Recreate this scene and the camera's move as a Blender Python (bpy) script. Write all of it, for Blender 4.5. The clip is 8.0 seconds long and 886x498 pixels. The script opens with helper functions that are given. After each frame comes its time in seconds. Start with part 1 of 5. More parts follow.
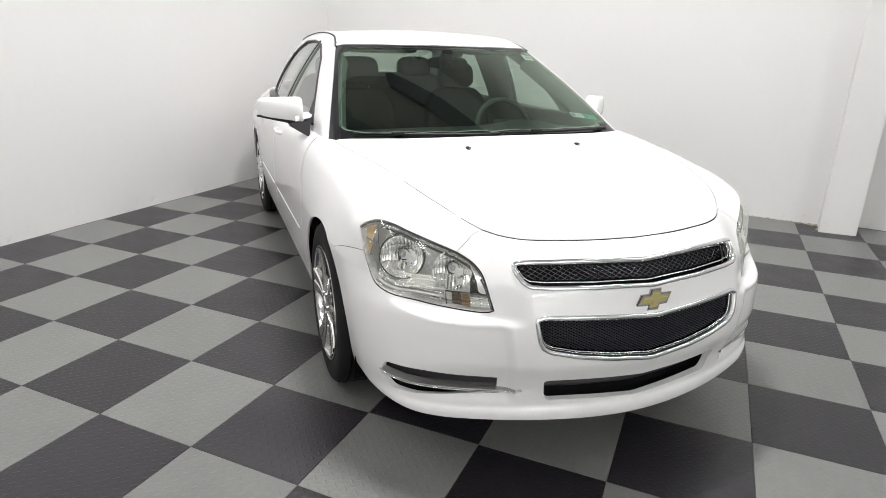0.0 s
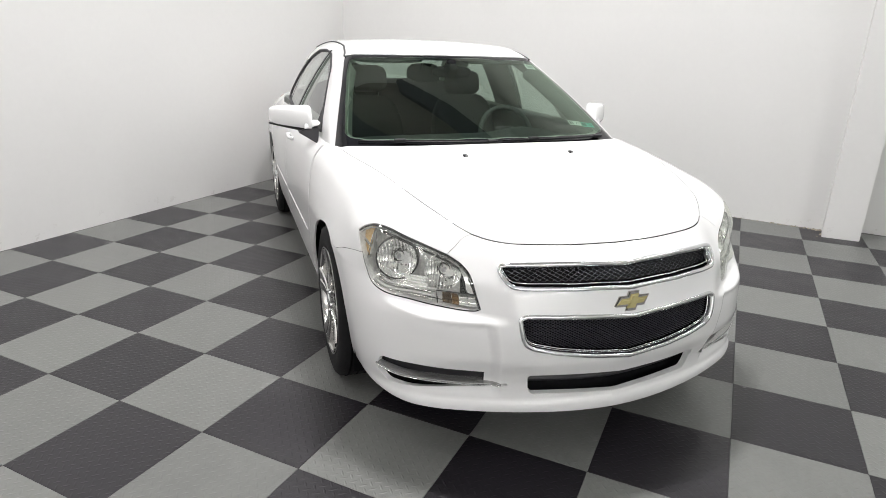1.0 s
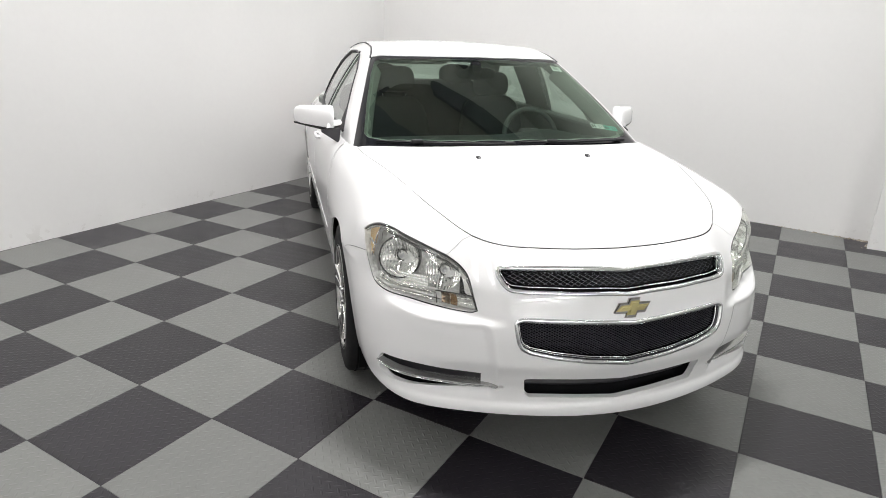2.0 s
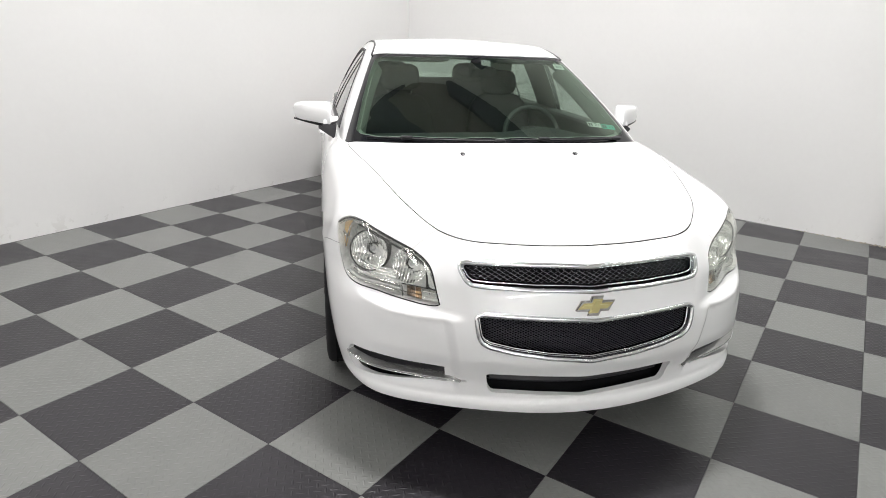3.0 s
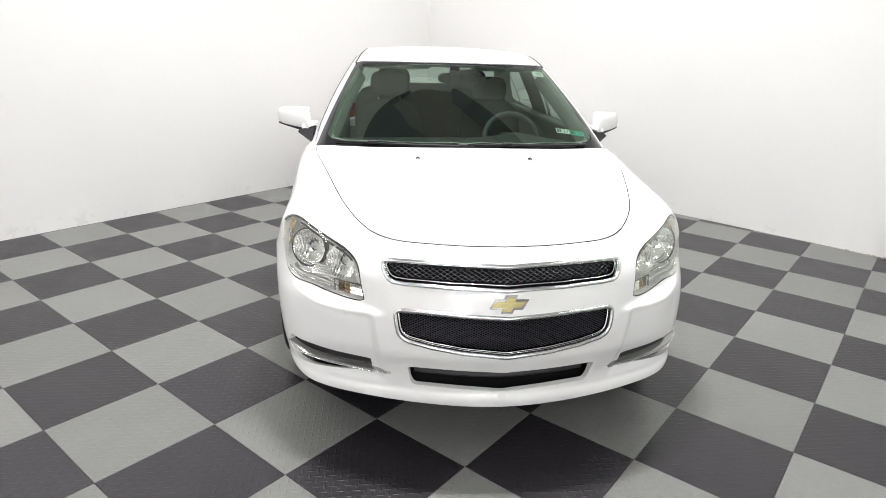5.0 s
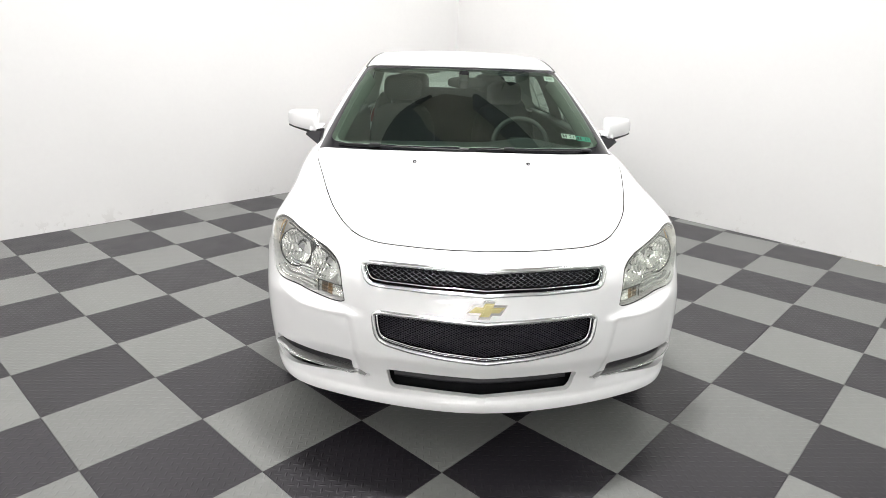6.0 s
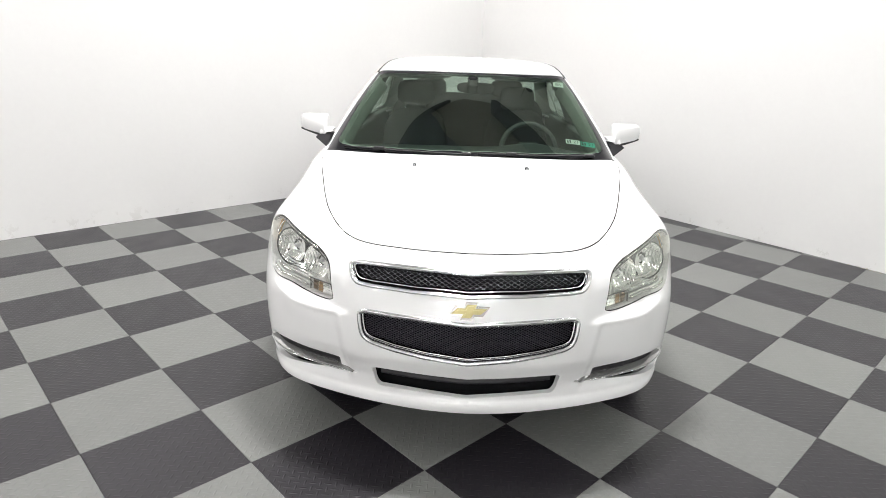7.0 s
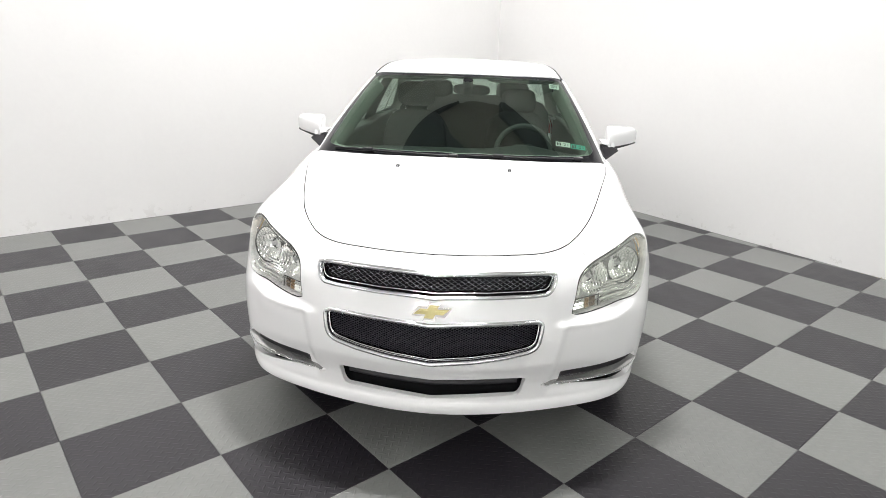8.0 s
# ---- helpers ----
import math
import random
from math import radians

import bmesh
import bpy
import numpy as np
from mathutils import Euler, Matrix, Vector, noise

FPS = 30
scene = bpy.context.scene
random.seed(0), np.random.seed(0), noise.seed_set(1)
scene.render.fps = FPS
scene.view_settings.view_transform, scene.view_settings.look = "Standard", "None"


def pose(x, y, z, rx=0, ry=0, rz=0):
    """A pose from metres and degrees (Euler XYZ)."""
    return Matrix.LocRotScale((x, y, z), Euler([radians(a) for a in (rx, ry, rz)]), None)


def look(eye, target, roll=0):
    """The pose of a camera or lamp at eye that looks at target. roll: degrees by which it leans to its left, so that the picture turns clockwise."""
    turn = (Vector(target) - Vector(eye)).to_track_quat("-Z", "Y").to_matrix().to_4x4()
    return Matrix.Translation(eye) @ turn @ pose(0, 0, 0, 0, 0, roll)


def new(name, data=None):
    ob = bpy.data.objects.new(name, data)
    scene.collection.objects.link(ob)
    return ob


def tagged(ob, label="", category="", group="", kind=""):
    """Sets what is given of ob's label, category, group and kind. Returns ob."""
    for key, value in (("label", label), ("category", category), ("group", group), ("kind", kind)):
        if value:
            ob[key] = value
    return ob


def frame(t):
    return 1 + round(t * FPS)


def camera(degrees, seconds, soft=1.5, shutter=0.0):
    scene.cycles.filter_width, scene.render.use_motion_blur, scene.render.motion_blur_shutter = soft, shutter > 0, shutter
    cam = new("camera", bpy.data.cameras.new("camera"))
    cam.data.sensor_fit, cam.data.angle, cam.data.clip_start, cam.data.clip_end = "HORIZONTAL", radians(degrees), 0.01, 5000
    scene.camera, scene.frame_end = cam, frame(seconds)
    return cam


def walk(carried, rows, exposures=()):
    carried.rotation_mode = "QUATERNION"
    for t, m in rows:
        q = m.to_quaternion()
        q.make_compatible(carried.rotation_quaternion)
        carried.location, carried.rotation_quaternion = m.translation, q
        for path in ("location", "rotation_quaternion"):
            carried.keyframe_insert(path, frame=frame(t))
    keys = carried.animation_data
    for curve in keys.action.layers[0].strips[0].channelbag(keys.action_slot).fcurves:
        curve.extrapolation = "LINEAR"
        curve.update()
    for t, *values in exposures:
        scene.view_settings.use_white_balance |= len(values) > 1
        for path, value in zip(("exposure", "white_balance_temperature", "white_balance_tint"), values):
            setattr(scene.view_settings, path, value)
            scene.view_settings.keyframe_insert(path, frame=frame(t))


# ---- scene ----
cam = camera(72.2, 8.0, soft=0.9)
PATH = [
    (0, (-1.288, -1.346, 1.373), (-0.587, 0.415, 0.733), 1.6),
    (0.5, (-1.287, -1.42, 1.392), (-0.597, 0.345, 0.751), 1.6),
    (1, (-1.253, -1.503, 1.43), (-0.608, 0.278, 0.789), 1.6),
    (1.5, (-1.202, -1.544, 1.446), (-0.624, 0.259, 0.803), 1.7),
    (3, (-0.863, -1.654, 1.441), (-0.494, 0.201, 0.791), 1.8),
    (3.5, (-0.763, -1.735, 1.459), (-0.421, 0.126, 0.81), 1.7),
    (4, (-0.671, -1.804, 1.465), (-0.36, 0.064, 0.819), 1.8),
    (4.5, (-0.562, -1.827, 1.473), (-0.294, 0.047, 0.829), 1.7),
    (6, (-0.232, -1.837, 1.468), (-0.157, 0.061, 0.84), 1.8),
    (6.5, (-0.149, -1.859, 1.473), (-0.127, 0.042, 0.854), 1.9),
    (7, (-0.057, -1.879, 1.474), (-0.097, 0.024, 0.858), 1.9),
    (7.5, (0.045, -1.89, 1.477), (-0.046, 0.011, 0.862), 1.9),
    (8, (0.18, -1.878, 1.482), (0.036, 0.02, 0.868), 1.9),
]
EXPO = [(0.0, -0.37), (1.5, -0.44), (3.0, -0.34), (3.5, -0.27), (4.5, -0.11), (6.0, -0.08), (8.0, -0.10)]
walk(cam, [(t, look(eye, target, roll)) for t, eye, target, roll in PATH], EXPO)

# ---- light ----
world = bpy.data.worlds.new("room_air")
scene.world = world
world.use_nodes = True
world.node_tree.nodes["Background"].inputs[0].default_value = (0.9, 0.95, 1.0, 1)
world.node_tree.nodes["Background"].inputs[1].default_value = 0.02

TILE = 0.4572
CEIL = 5.2
# Unseen lamps (x, y, share), placed and weighted to brighten walls, floor and bumper
ADDED_LAMPS = [(-3.3, 1.8, 0.55), (2.7, 1.9, 0.26), (-4.0, 0.2, 0.29), (4.0, 0.2, 0.27), (-3.6, -2.0, 0.30), (3.4, -1.8, 0.34), (1.2, -8.6, 2.6), (-1.2, -10.6, 4.5), (-5.6, -6.6, 1.85)]
LAMP_W = 90.0


# ---- materials ----
def material(name):
    m = bpy.data.materials.new(name)
    m.use_nodes = True
    nt = m.node_tree
    return m, nt, nt.nodes["Principled BSDF"]


def node(nt, kind, **values):
    n = nt.nodes.new(kind)
    for key, v in values.items():
        if key in n.inputs:
            n.inputs[key].default_value = v
    return n


def op(nt, what, a, b=None):
    n = nt.nodes.new("ShaderNodeMath")
    n.operation = what
    for i, v in enumerate((a, b)):
        if v is None:
            continue
        if isinstance(v, (int, float)):
            n.inputs[i].default_value = v
        else:
            nt.links.new(v, n.inputs[i])
    return n.outputs[0]


def blend(nt, fac, a, b):
    n = nt.nodes.new("ShaderNodeMix")
    n.data_type = "RGBA"
    for i, v in ((0, fac), (6, a), (7, b)):
        if hasattr(v, "is_output"):
            nt.links.new(v, n.inputs[i])
        else:
            n.inputs[i].default_value = v if isinstance(v, (int, float)) else (*v, 1)
    return n.outputs[2]


def noise_of(nt, scale, detail=4.0, rough=0.55, coords="Object", stretch=None):
    tc = nt.nodes.new("ShaderNodeTexCoord")
    out = tc.outputs[coords]
    if stretch:
        mp = nt.nodes.new("ShaderNodeMapping")
        mp.inputs["Scale"].default_value = stretch
        nt.links.new(out, mp.inputs["Vector"])
        out = mp.outputs[0]
    n = node(nt, "ShaderNodeTexNoise", Scale=scale, Detail=detail, Roughness=rough)
    nt.links.new(out, n.inputs["Vector"])
    return n.outputs["Fac"]


def ramp(nt, fac, lo, hi):
    n = nt.nodes.new("ShaderNodeMapRange")
    nt.links.new(fac, n.inputs[0])
    n.inputs[1].default_value, n.inputs[2].default_value = lo, hi
    return n.outputs[0]


def bumped(nt, bsdf, height, strength, distance):
    b = node(nt, "ShaderNodeBump", Strength=strength, Distance=distance)
    nt.links.new(height, b.inputs["Height"])
    nt.links.new(b.outputs[0], bsdf.inputs["Normal"])


def plain(name, colour, rough, metal=0.0, var=0.08, scale=12.0, bump=0.0, bscale=200.0, coat=0.0, fine=90.0):
    """A surface with variation at two scales."""
    m, nt, p = material(name)
    big, small = noise_of(nt, scale), noise_of(nt, fine, 3)
    mix = op(nt, "ADD", op(nt, "MULTIPLY", big, 0.65), op(nt, "MULTIPLY", small, 0.35))
    col = blend(nt, ramp(nt, mix, 0.3, 0.7), [c * (1 - var) for c in colour], [min(1, c * (1 + var)) for c in colour])
    nt.links.new(col, p.inputs["Base Color"])
    p.inputs["Metallic"].default_value = metal
    nt.links.new(op(nt, "ADD", op(nt, "MULTIPLY", small, 0.12), rough - 0.06), p.inputs["Roughness"])
    p.inputs["Coat Weight"].default_value = coat
    p.inputs["Coat Roughness"].default_value = 0.04
    if bump:
        bumped(nt, p, noise_of(nt, bscale, 3), bump, 0.002)
    return m


def clear(name, tint, rough=0.0, ior=1.5, haze=0.0, gloss=(1, 1, 1), more=1.7):
    """A thin clear pane: tinted see-through with a Fresnel gloss."""
    m = bpy.data.materials.new(name)
    m.use_nodes = True
    nt = m.node_tree
    nt.nodes.clear()
    out = nt.nodes.new("ShaderNodeOutputMaterial")
    tr = node(nt, "ShaderNodeBsdfTransparent", Color=(*tint, 1))
    gl = node(nt, "ShaderNodeBsdfGlossy", Color=(*gloss, 1), Roughness=rough)
    lw = nt.nodes.new("ShaderNodeLayerWeight")
    lw.inputs["Blend"].default_value = 0.5
    r0 = ((ior - 1) / (ior + 1)) ** 2 * more
    fac = op(nt, "ADD", op(nt, "MULTIPLY", op(nt, "POWER", lw.outputs["Facing"], 5.0), 1 - r0), r0)
    mx = nt.nodes.new("ShaderNodeMixShader")
    nt.links.new(fac, mx.inputs[0])
    nt.links.new(tr.outputs[0], mx.inputs[1])
    nt.links.new(gl.outputs[0], mx.inputs[2])
    last = mx
    if haze:
        # a faint milky scatter over the clear part
        milk = node(nt, "ShaderNodeBsdfDiffuse", Color=(0.80, 0.82, 0.76, 1))
        last = nt.nodes.new("ShaderNodeMixShader")
        nt.links.new(op(nt, "MULTIPLY", op(nt, "ADD", noise_of(nt, 14.0, 4), 0.5), haze), last.inputs[0])
        nt.links.new(mx.outputs[0], last.inputs[1])
        nt.links.new(milk.outputs[0], last.inputs[2])
    nt.links.new(last.outputs[0], out.inputs[0])
    return m


def wall_paint():
    m, nt, p = material("white_wall_paint")
    big = noise_of(nt, 0.7, 5)
    fine = noise_of(nt, 26.0, 4)
    mix = op(nt, "ADD", op(nt, "MULTIPLY", big, 0.7), op(nt, "MULTIPLY", fine, 0.3))
    col = blend(nt, ramp(nt, mix, 0.30, 0.70), (0.725, 0.722, 0.712), (0.76, 0.757, 0.747))
    # scuffs and splashes low on the wall, with ragged shapes of their own
    geo = nt.nodes.new("ShaderNodeNewGeometry")
    sep = nt.nodes.new("ShaderNodeSeparateXYZ")
    nt.links.new(geo.outputs["Position"], sep.inputs[0])
    low = ramp(nt, sep.outputs[2], 0.16, 0.0)
    dirt = op(nt, "MULTIPLY", op(nt, "GREATER_THAN", noise_of(nt, 9.0, 8, 0.7), 0.60), op(nt, "MULTIPLY", low, 0.28))
    col = blend(nt, dirt, col, (0.42, 0.40, 0.37))
    nt.links.new(col, p.inputs["Base Color"])
    p.inputs["Roughness"].default_value = 0.55
    bumped(nt, p, op(nt, "ADD", noise_of(nt, 60.0, 5), op(nt, "MULTIPLY", noise_of(nt, 3.0, 3), 2.0)), 0.05, 0.004)
    return m


def tile_plastic(name, dark, light):
    """Moulded plastic floor tile with a pattern of short raised bars, each one square to its neighbours."""
    m, nt, p = material(name)
    tc = nt.nodes.new("ShaderNodeTexCoord")
    mp = nt.nodes.new("ShaderNodeMapping")
    mp.inputs["Rotation"].default_value = (0, 0, radians(45))
    mp.inputs["Scale"].default_value = (36, 36, 36)
    nt.links.new(tc.outputs["Object"], mp.inputs["Vector"])
    sep = nt.nodes.new("ShaderNodeSeparateXYZ")
    nt.links.new(mp.outputs[0], sep.inputs[0])
    u, v = sep.outputs[0], sep.outputs[1]
    odd = op(nt, "FLOORED_MODULO", op(nt, "ADD", op(nt, "FLOOR", u), op(nt, "FLOOR", v)), 2.0)
    fu = op(nt, "ABSOLUTE", op(nt, "SUBTRACT", op(nt, "FRACT", u), 0.5))
    fv = op(nt, "ABSOLUTE", op(nt, "SUBTRACT", op(nt, "FRACT", v), 0.5))

    def bar(a, b):
        e = op(nt, "ADD", op(nt, "POWER", op(nt, "DIVIDE", a, 0.56), 2.0), op(nt, "POWER", op(nt, "DIVIDE", b, 0.15), 2.0))
        return op(nt, "MAXIMUM", op(nt, "SUBTRACT", 1.0, e), 0.0)
    height = op(nt, "ADD", op(nt, "MULTIPLY", bar(fu, fv), odd), op(nt, "MULTIPLY", bar(fv, fu), op(nt, "SUBTRACT", 1.0, odd)))
    info = nt.nodes.new("ShaderNodeObjectInfo")
    big = noise_of(nt, 5.0, 5, 0.6)
    fine = noise_of(nt, 70.0, 4)
    streak = noise_of(nt, 9.0, 4, 0.6, stretch=(1.0, 6.0, 1.0))
    mix = op(nt, "ADD", op(nt, "ADD", op(nt, "MULTIPLY", big, 0.36), op(nt, "MULTIPLY", fine, 0.16)),
             op(nt, "ADD", op(nt, "MULTIPLY", streak, 0.26), op(nt, "MULTIPLY", info.outputs["Random"], 0.22)))
    col = blend(nt, ramp(nt, mix, 0.32, 0.68), dark, light)
    worn = op(nt, "MULTIPLY", op(nt, "GREATER_THAN", noise_of(nt, 22.0, 6, 0.7), 0.66), 0.22)
    col = blend(nt, worn, col, [c * 0.72 for c in dark])
    nt.links.new(col, p.inputs["Base Color"])
    nt.links.new(op(nt, "ADD", op(nt, "MULTIPLY", big, 0.22), 0.25), p.inputs["Roughness"])
    p.inputs["Specular IOR Level"].default_value = 0.42
    bumped(nt, p, op(nt, "ADD", height, op(nt, "MULTIPLY", fine, 0.10)), 0.42, 0.0022)
    return m


def car_paint():
    m, nt, p = material("white_car_paint")
    fine = noise_of(nt, 900.0, 2)
    big = noise_of(nt, 3.0, 3)
    col = blend(nt, ramp(nt, op(nt, "ADD", op(nt, "MULTIPLY", big, 0.7), op(nt, "MULTIPLY", fine, 0.3)), 0.3, 0.7), (0.84, 0.84, 0.84), (0.87, 0.87, 0.87))
    nt.links.new(col, p.inputs["Base Color"])
    p.inputs["Roughness"].default_value = 0.42
    p.inputs["Coat Weight"].default_value = 0.9
    p.inputs["Coat Roughness"].default_value = 0.05
    bumped(nt, p, noise_of(nt, 1100.0, 2), 0.02, 0.0004)
    return m


WALL = wall_paint()
PAINT = car_paint()
TILE_LIGHT = tile_plastic("grey_floor_plastic", (0.144, 0.147, 0.141), (0.190, 0.194, 0.185))
TILE_DARK = tile_plastic("charcoal_floor_plastic", (0.0135, 0.012, 0.015), (0.021, 0.019, 0.023))
SLAB = plain("concrete_slab", (0.10, 0.10, 0.10), 0.8, bump=0.3)
RUBBLE = plain("crumbled_plaster", (0.40, 0.36, 0.30), 0.9, var=0.5, scale=30.0)
DECK = plain("white_roof_deck", (0.84, 0.84, 0.83), 0.7, var=0.04, scale=2.0)
CEILING_BROWN = plain("brown_ceiling_tone", (0.37, 0.345, 0.335), 0.7, var=0.12, scale=2.0)
CEILING_DARK = plain("dark_ceiling_tone", (0.15, 0.165, 0.20), 0.8, var=0.3, scale=2.0)
CHROME = plain("chrome", (0.86, 0.87, 0.88), 0.09, 1.0, 0.03)
SATIN = plain("silver_alloy", (0.64, 0.635, 0.62), 0.16, 1.0, 0.05, coat=0.4)
WHEEL_INNER = plain("dark_wheel_barrel", (0.15, 0.147, 0.14), 0.45, 0.8, 0.2)
STEEL = plain("brushed_steel", (0.45, 0.45, 0.46), 0.35, 1.0, 0.12)
BLACK = plain("black_plastic", (0.014, 0.013, 0.016), 0.55, var=0.25, bump=0.15)
GLOSSBLACK = plain("black_gloss", (0.010, 0.010, 0.012), 0.10, var=0.2)
RUBBER = plain("tyre_rubber", (0.013, 0.013, 0.014), 0.78, var=0.3, bump=0.25)
RUBBER.node_tree.nodes["Principled BSDF"].inputs["Specular IOR Level"].default_value = 0.22
LINER = plain("dark_liner", (0.006, 0.006, 0.007), 0.85, var=0.3)
LINER.node_tree.nodes["Principled BSDF"].inputs["Specular IOR Level"].default_value = 0.12
CLOTH = plain("charcoal_seat_cloth", (0.026, 0.028, 0.026), 0.9, var=0.2, bump=0.15, bscale=500.0)
LINING = plain("pale_grey_lining", (0.36, 0.38, 0.35), 0.8, var=0.06, bump=0.2, bscale=500.0)
PILLAR = plain("grey_pillar_trim", (0.21, 0.22, 0.20), 0.7, var=0.06, bump=0.2, bscale=500.0)
TRIM = plain("grey_cabin_trim", (0.13, 0.14, 0.13), 0.6, var=0.1, bump=0.2, bscale=400.0)
WHEEL_GRIP = plain("grey_wheel_grip", (0.075, 0.08, 0.078), 0.6, var=0.1)
DASH = plain("dark_dashboard_vinyl", (0.035, 0.037, 0.037), 0.55, var=0.2, bump=0.3, bscale=600.0)
GOLD = plain("gold_emblem", (0.44, 0.39, 0.185), 0.38, 0.40, 0.10)
AMBER = plain("amber_lens", (0.72, 0.50, 0.24), 0.25, 0.2, 0.2)
INDICATOR = plain("amber_indicator_lens", (0.30, 0.18, 0.08), 0.16, 0.5, 0.3)
BROWN = plain("brown_indicator_lens", (0.13, 0.085, 0.05), 0.14, 0.5, 0.3)
REDLENS = plain("red_lens", (0.35, 0.015, 0.015), 0.12, 0.0, 0.15)


def faceted(name, colour, rough, metal, cells, depth):
    """Bright lamp metal broken into small facets."""
    m, nt, p = material(name)
    tc = nt.nodes.new("ShaderNodeTexCoord")
    vo = node(nt, "ShaderNodeTexVoronoi", Scale=cells)
    nt.links.new(tc.outputs["Object"], vo.inputs["Vector"])
    col = blend(nt, ramp(nt, noise_of(nt, 30.0, 3), 0.3, 0.7), [c * 0.85 for c in colour], colour)
    nt.links.new(col, p.inputs["Base Color"])
    p.inputs["Metallic"].default_value = metal
    p.inputs["Roughness"].default_value = rough
    bumped(nt, p, op(nt, "ADD", vo.outputs["Distance"], op(nt, "MULTIPLY", noise_of(nt, cells * 0.7, 2), 0.8)), depth, 0.006)
    return m


REFLECT = plain("lamp_reflector", (0.94, 0.945, 0.93), 0.13, 0.92, 0.03)
BEZEL = faceted("lamp_bezel", (0.94, 0.94, 0.92), 0.16, 0.18, 75.0, 0.7)
EMBLEM_RIM = plain("emblem_rim_chrome", (0.40, 0.39, 0.38), 0.13, 1.0, 0.06)
BLADE = plain("satin_chrome_blade", (0.42, 0.42, 0.415), 0.16, 0.8, 0.08)
STICKER = plain("white_sticker", (0.78, 0.80, 0.78), 0.5)
STICKER_GREEN = plain("green_sticker", (0.10, 0.52, 0.42), 0.5)
INK = plain("black_ink", (0.03, 0.03, 0.03), 0.6)
GLASS = clear("tinted_windscreen_glass", (0.47, 0.57, 0.50), gloss=(0.88, 1.0, 0.88), more=2.3)
SIDEGLASS = clear("tinted_side_glass", (0.74, 0.80, 0.76), more=3.0)
LENS = clear("lamp_lens", (0.98, 0.985, 0.975), 0.03, 1.40, 0.05)
MILKY_LENS = clear("milky_lamp_lens", (0.95, 0.97, 0.93), 0.05, 1.40, 0.15)
MIRROR = plain("mirror_glass", (0.9, 0.9, 0.9), 0.03, 1.0, 0.01)
FIXTURE = plain("white_enamel", (0.75, 0.75, 0.75), 0.4)


def glowing(name, colour, strength):
    m, nt, p = material(name)
    p.inputs["Emission Color"].default_value = (*colour, 1)
    p.inputs["Emission Strength"].default_value = strength
    return m


# ---- mesh helpers ----
def mesh_of(name, verts, faces, mat, normals=None, smooth=True):
    me = bpy.data.meshes.new(name)
    me.from_pydata([tuple(map(float, v)) for v in verts], [], [tuple(map(int, f)) for f in faces])
    me.materials.append(mat)
    if smooth:
        me.polygons.foreach_set("use_smooth", [True] * len(me.polygons))
    me.update()
    if normals is not None:
        me.normals_split_custom_set_from_vertices([tuple(map(float, n)) for n in normals])
    return me


def put(name, me, parent=None, label="", m=None):
    ob = new(name, me)
    if parent is not None:
        ob.parent = parent
    if m is not None:
        ob.matrix_basis = m
    if label:
        tagged(ob, label)
    return ob


def part(name, bm, mat, parent, label="", smooth=False, m=None):
    """Links a bmesh as one mesh object under a thing or a part."""
    me = bpy.data.meshes.new(name)
    bm.to_mesh(me)
    bm.free()
    me.materials.append(mat)
    if smooth:
        me.polygons.foreach_set("use_smooth", [True] * len(me.polygons))
        me.set_sharp_from_angle(angle=radians(38))
    return put(name, me, parent, label, m)


def box(size, at=(0, 0, 0), bevel=0.0, seg=2, turn=None, taper=None):
    bm = bmesh.new()
    bmesh.ops.create_cube(bm, size=1.0)
    for v in bm.verts:
        v.co = Vector((v.co.x * size[0], v.co.y * size[1], v.co.z * size[2]))
        if taper and v.co.z > 0:
            v.co.x *= taper[0]
            v.co.y *= taper[1]
    if bevel:
        bmesh.ops.bevel(bm, geom=bm.edges[:], offset=bevel, segments=seg, affect="EDGES", profile=0.5)
    m = Matrix.Translation(at)
    if turn is not None:
        m = m @ turn.to_4x4()
    bm.transform(m)
    return bm


def joined(*bms):
    out = bmesh.new()
    for b in bms:
        me = bpy.data.meshes.new("tmp")
        b.to_mesh(me)
        b.free()
        out.from_mesh(me)
        bpy.data.meshes.remove(me)
    return out


def tube(points, radius, seg=8, closed=False, squash=1.0):
    """A round bar along points, as vertices and faces."""
    P = np.array(points, float)
    n = len(P)
    T = np.roll(P, -1, 0) - np.roll(P, 1, 0) if closed else np.gradient(P, axis=0)
    T /= np.linalg.norm(T, axis=1, keepdims=True) + 1e-12
    up = np.array((0.0, 0.0, 1.0))
    S = np.cross(T, up)
    bad = np.linalg.norm(S, axis=1) < 1e-3
    S[bad] = np.cross(T[bad], (0, 1, 0))
    S /= np.linalg.norm(S, axis=1, keepdims=True)
    U = np.cross(S, T)
    r = np.broadcast_to(np.asarray(radius, float), (n,))
    a = np.arange(seg) * 2 * np.pi / seg
    V = P[:, None] + r[:, None, None] * (np.cos(a)[None, :, None] * S[:, None] + squash * np.sin(a)[None, :, None] * U[:, None])
    faces = []
    for i in range(n if closed else n - 1):
        j = (i + 1) % n
        for k in range(seg):
            l = (k + 1) % seg
            faces.append((i * seg + k, j * seg + k, j * seg + l, i * seg + l))
    if not closed:
        faces.append(tuple(range(seg)))
        faces.append(tuple(range(n * seg - 1, (n - 1) * seg - 1, -1)))
    return V.reshape(-1, 3), faces


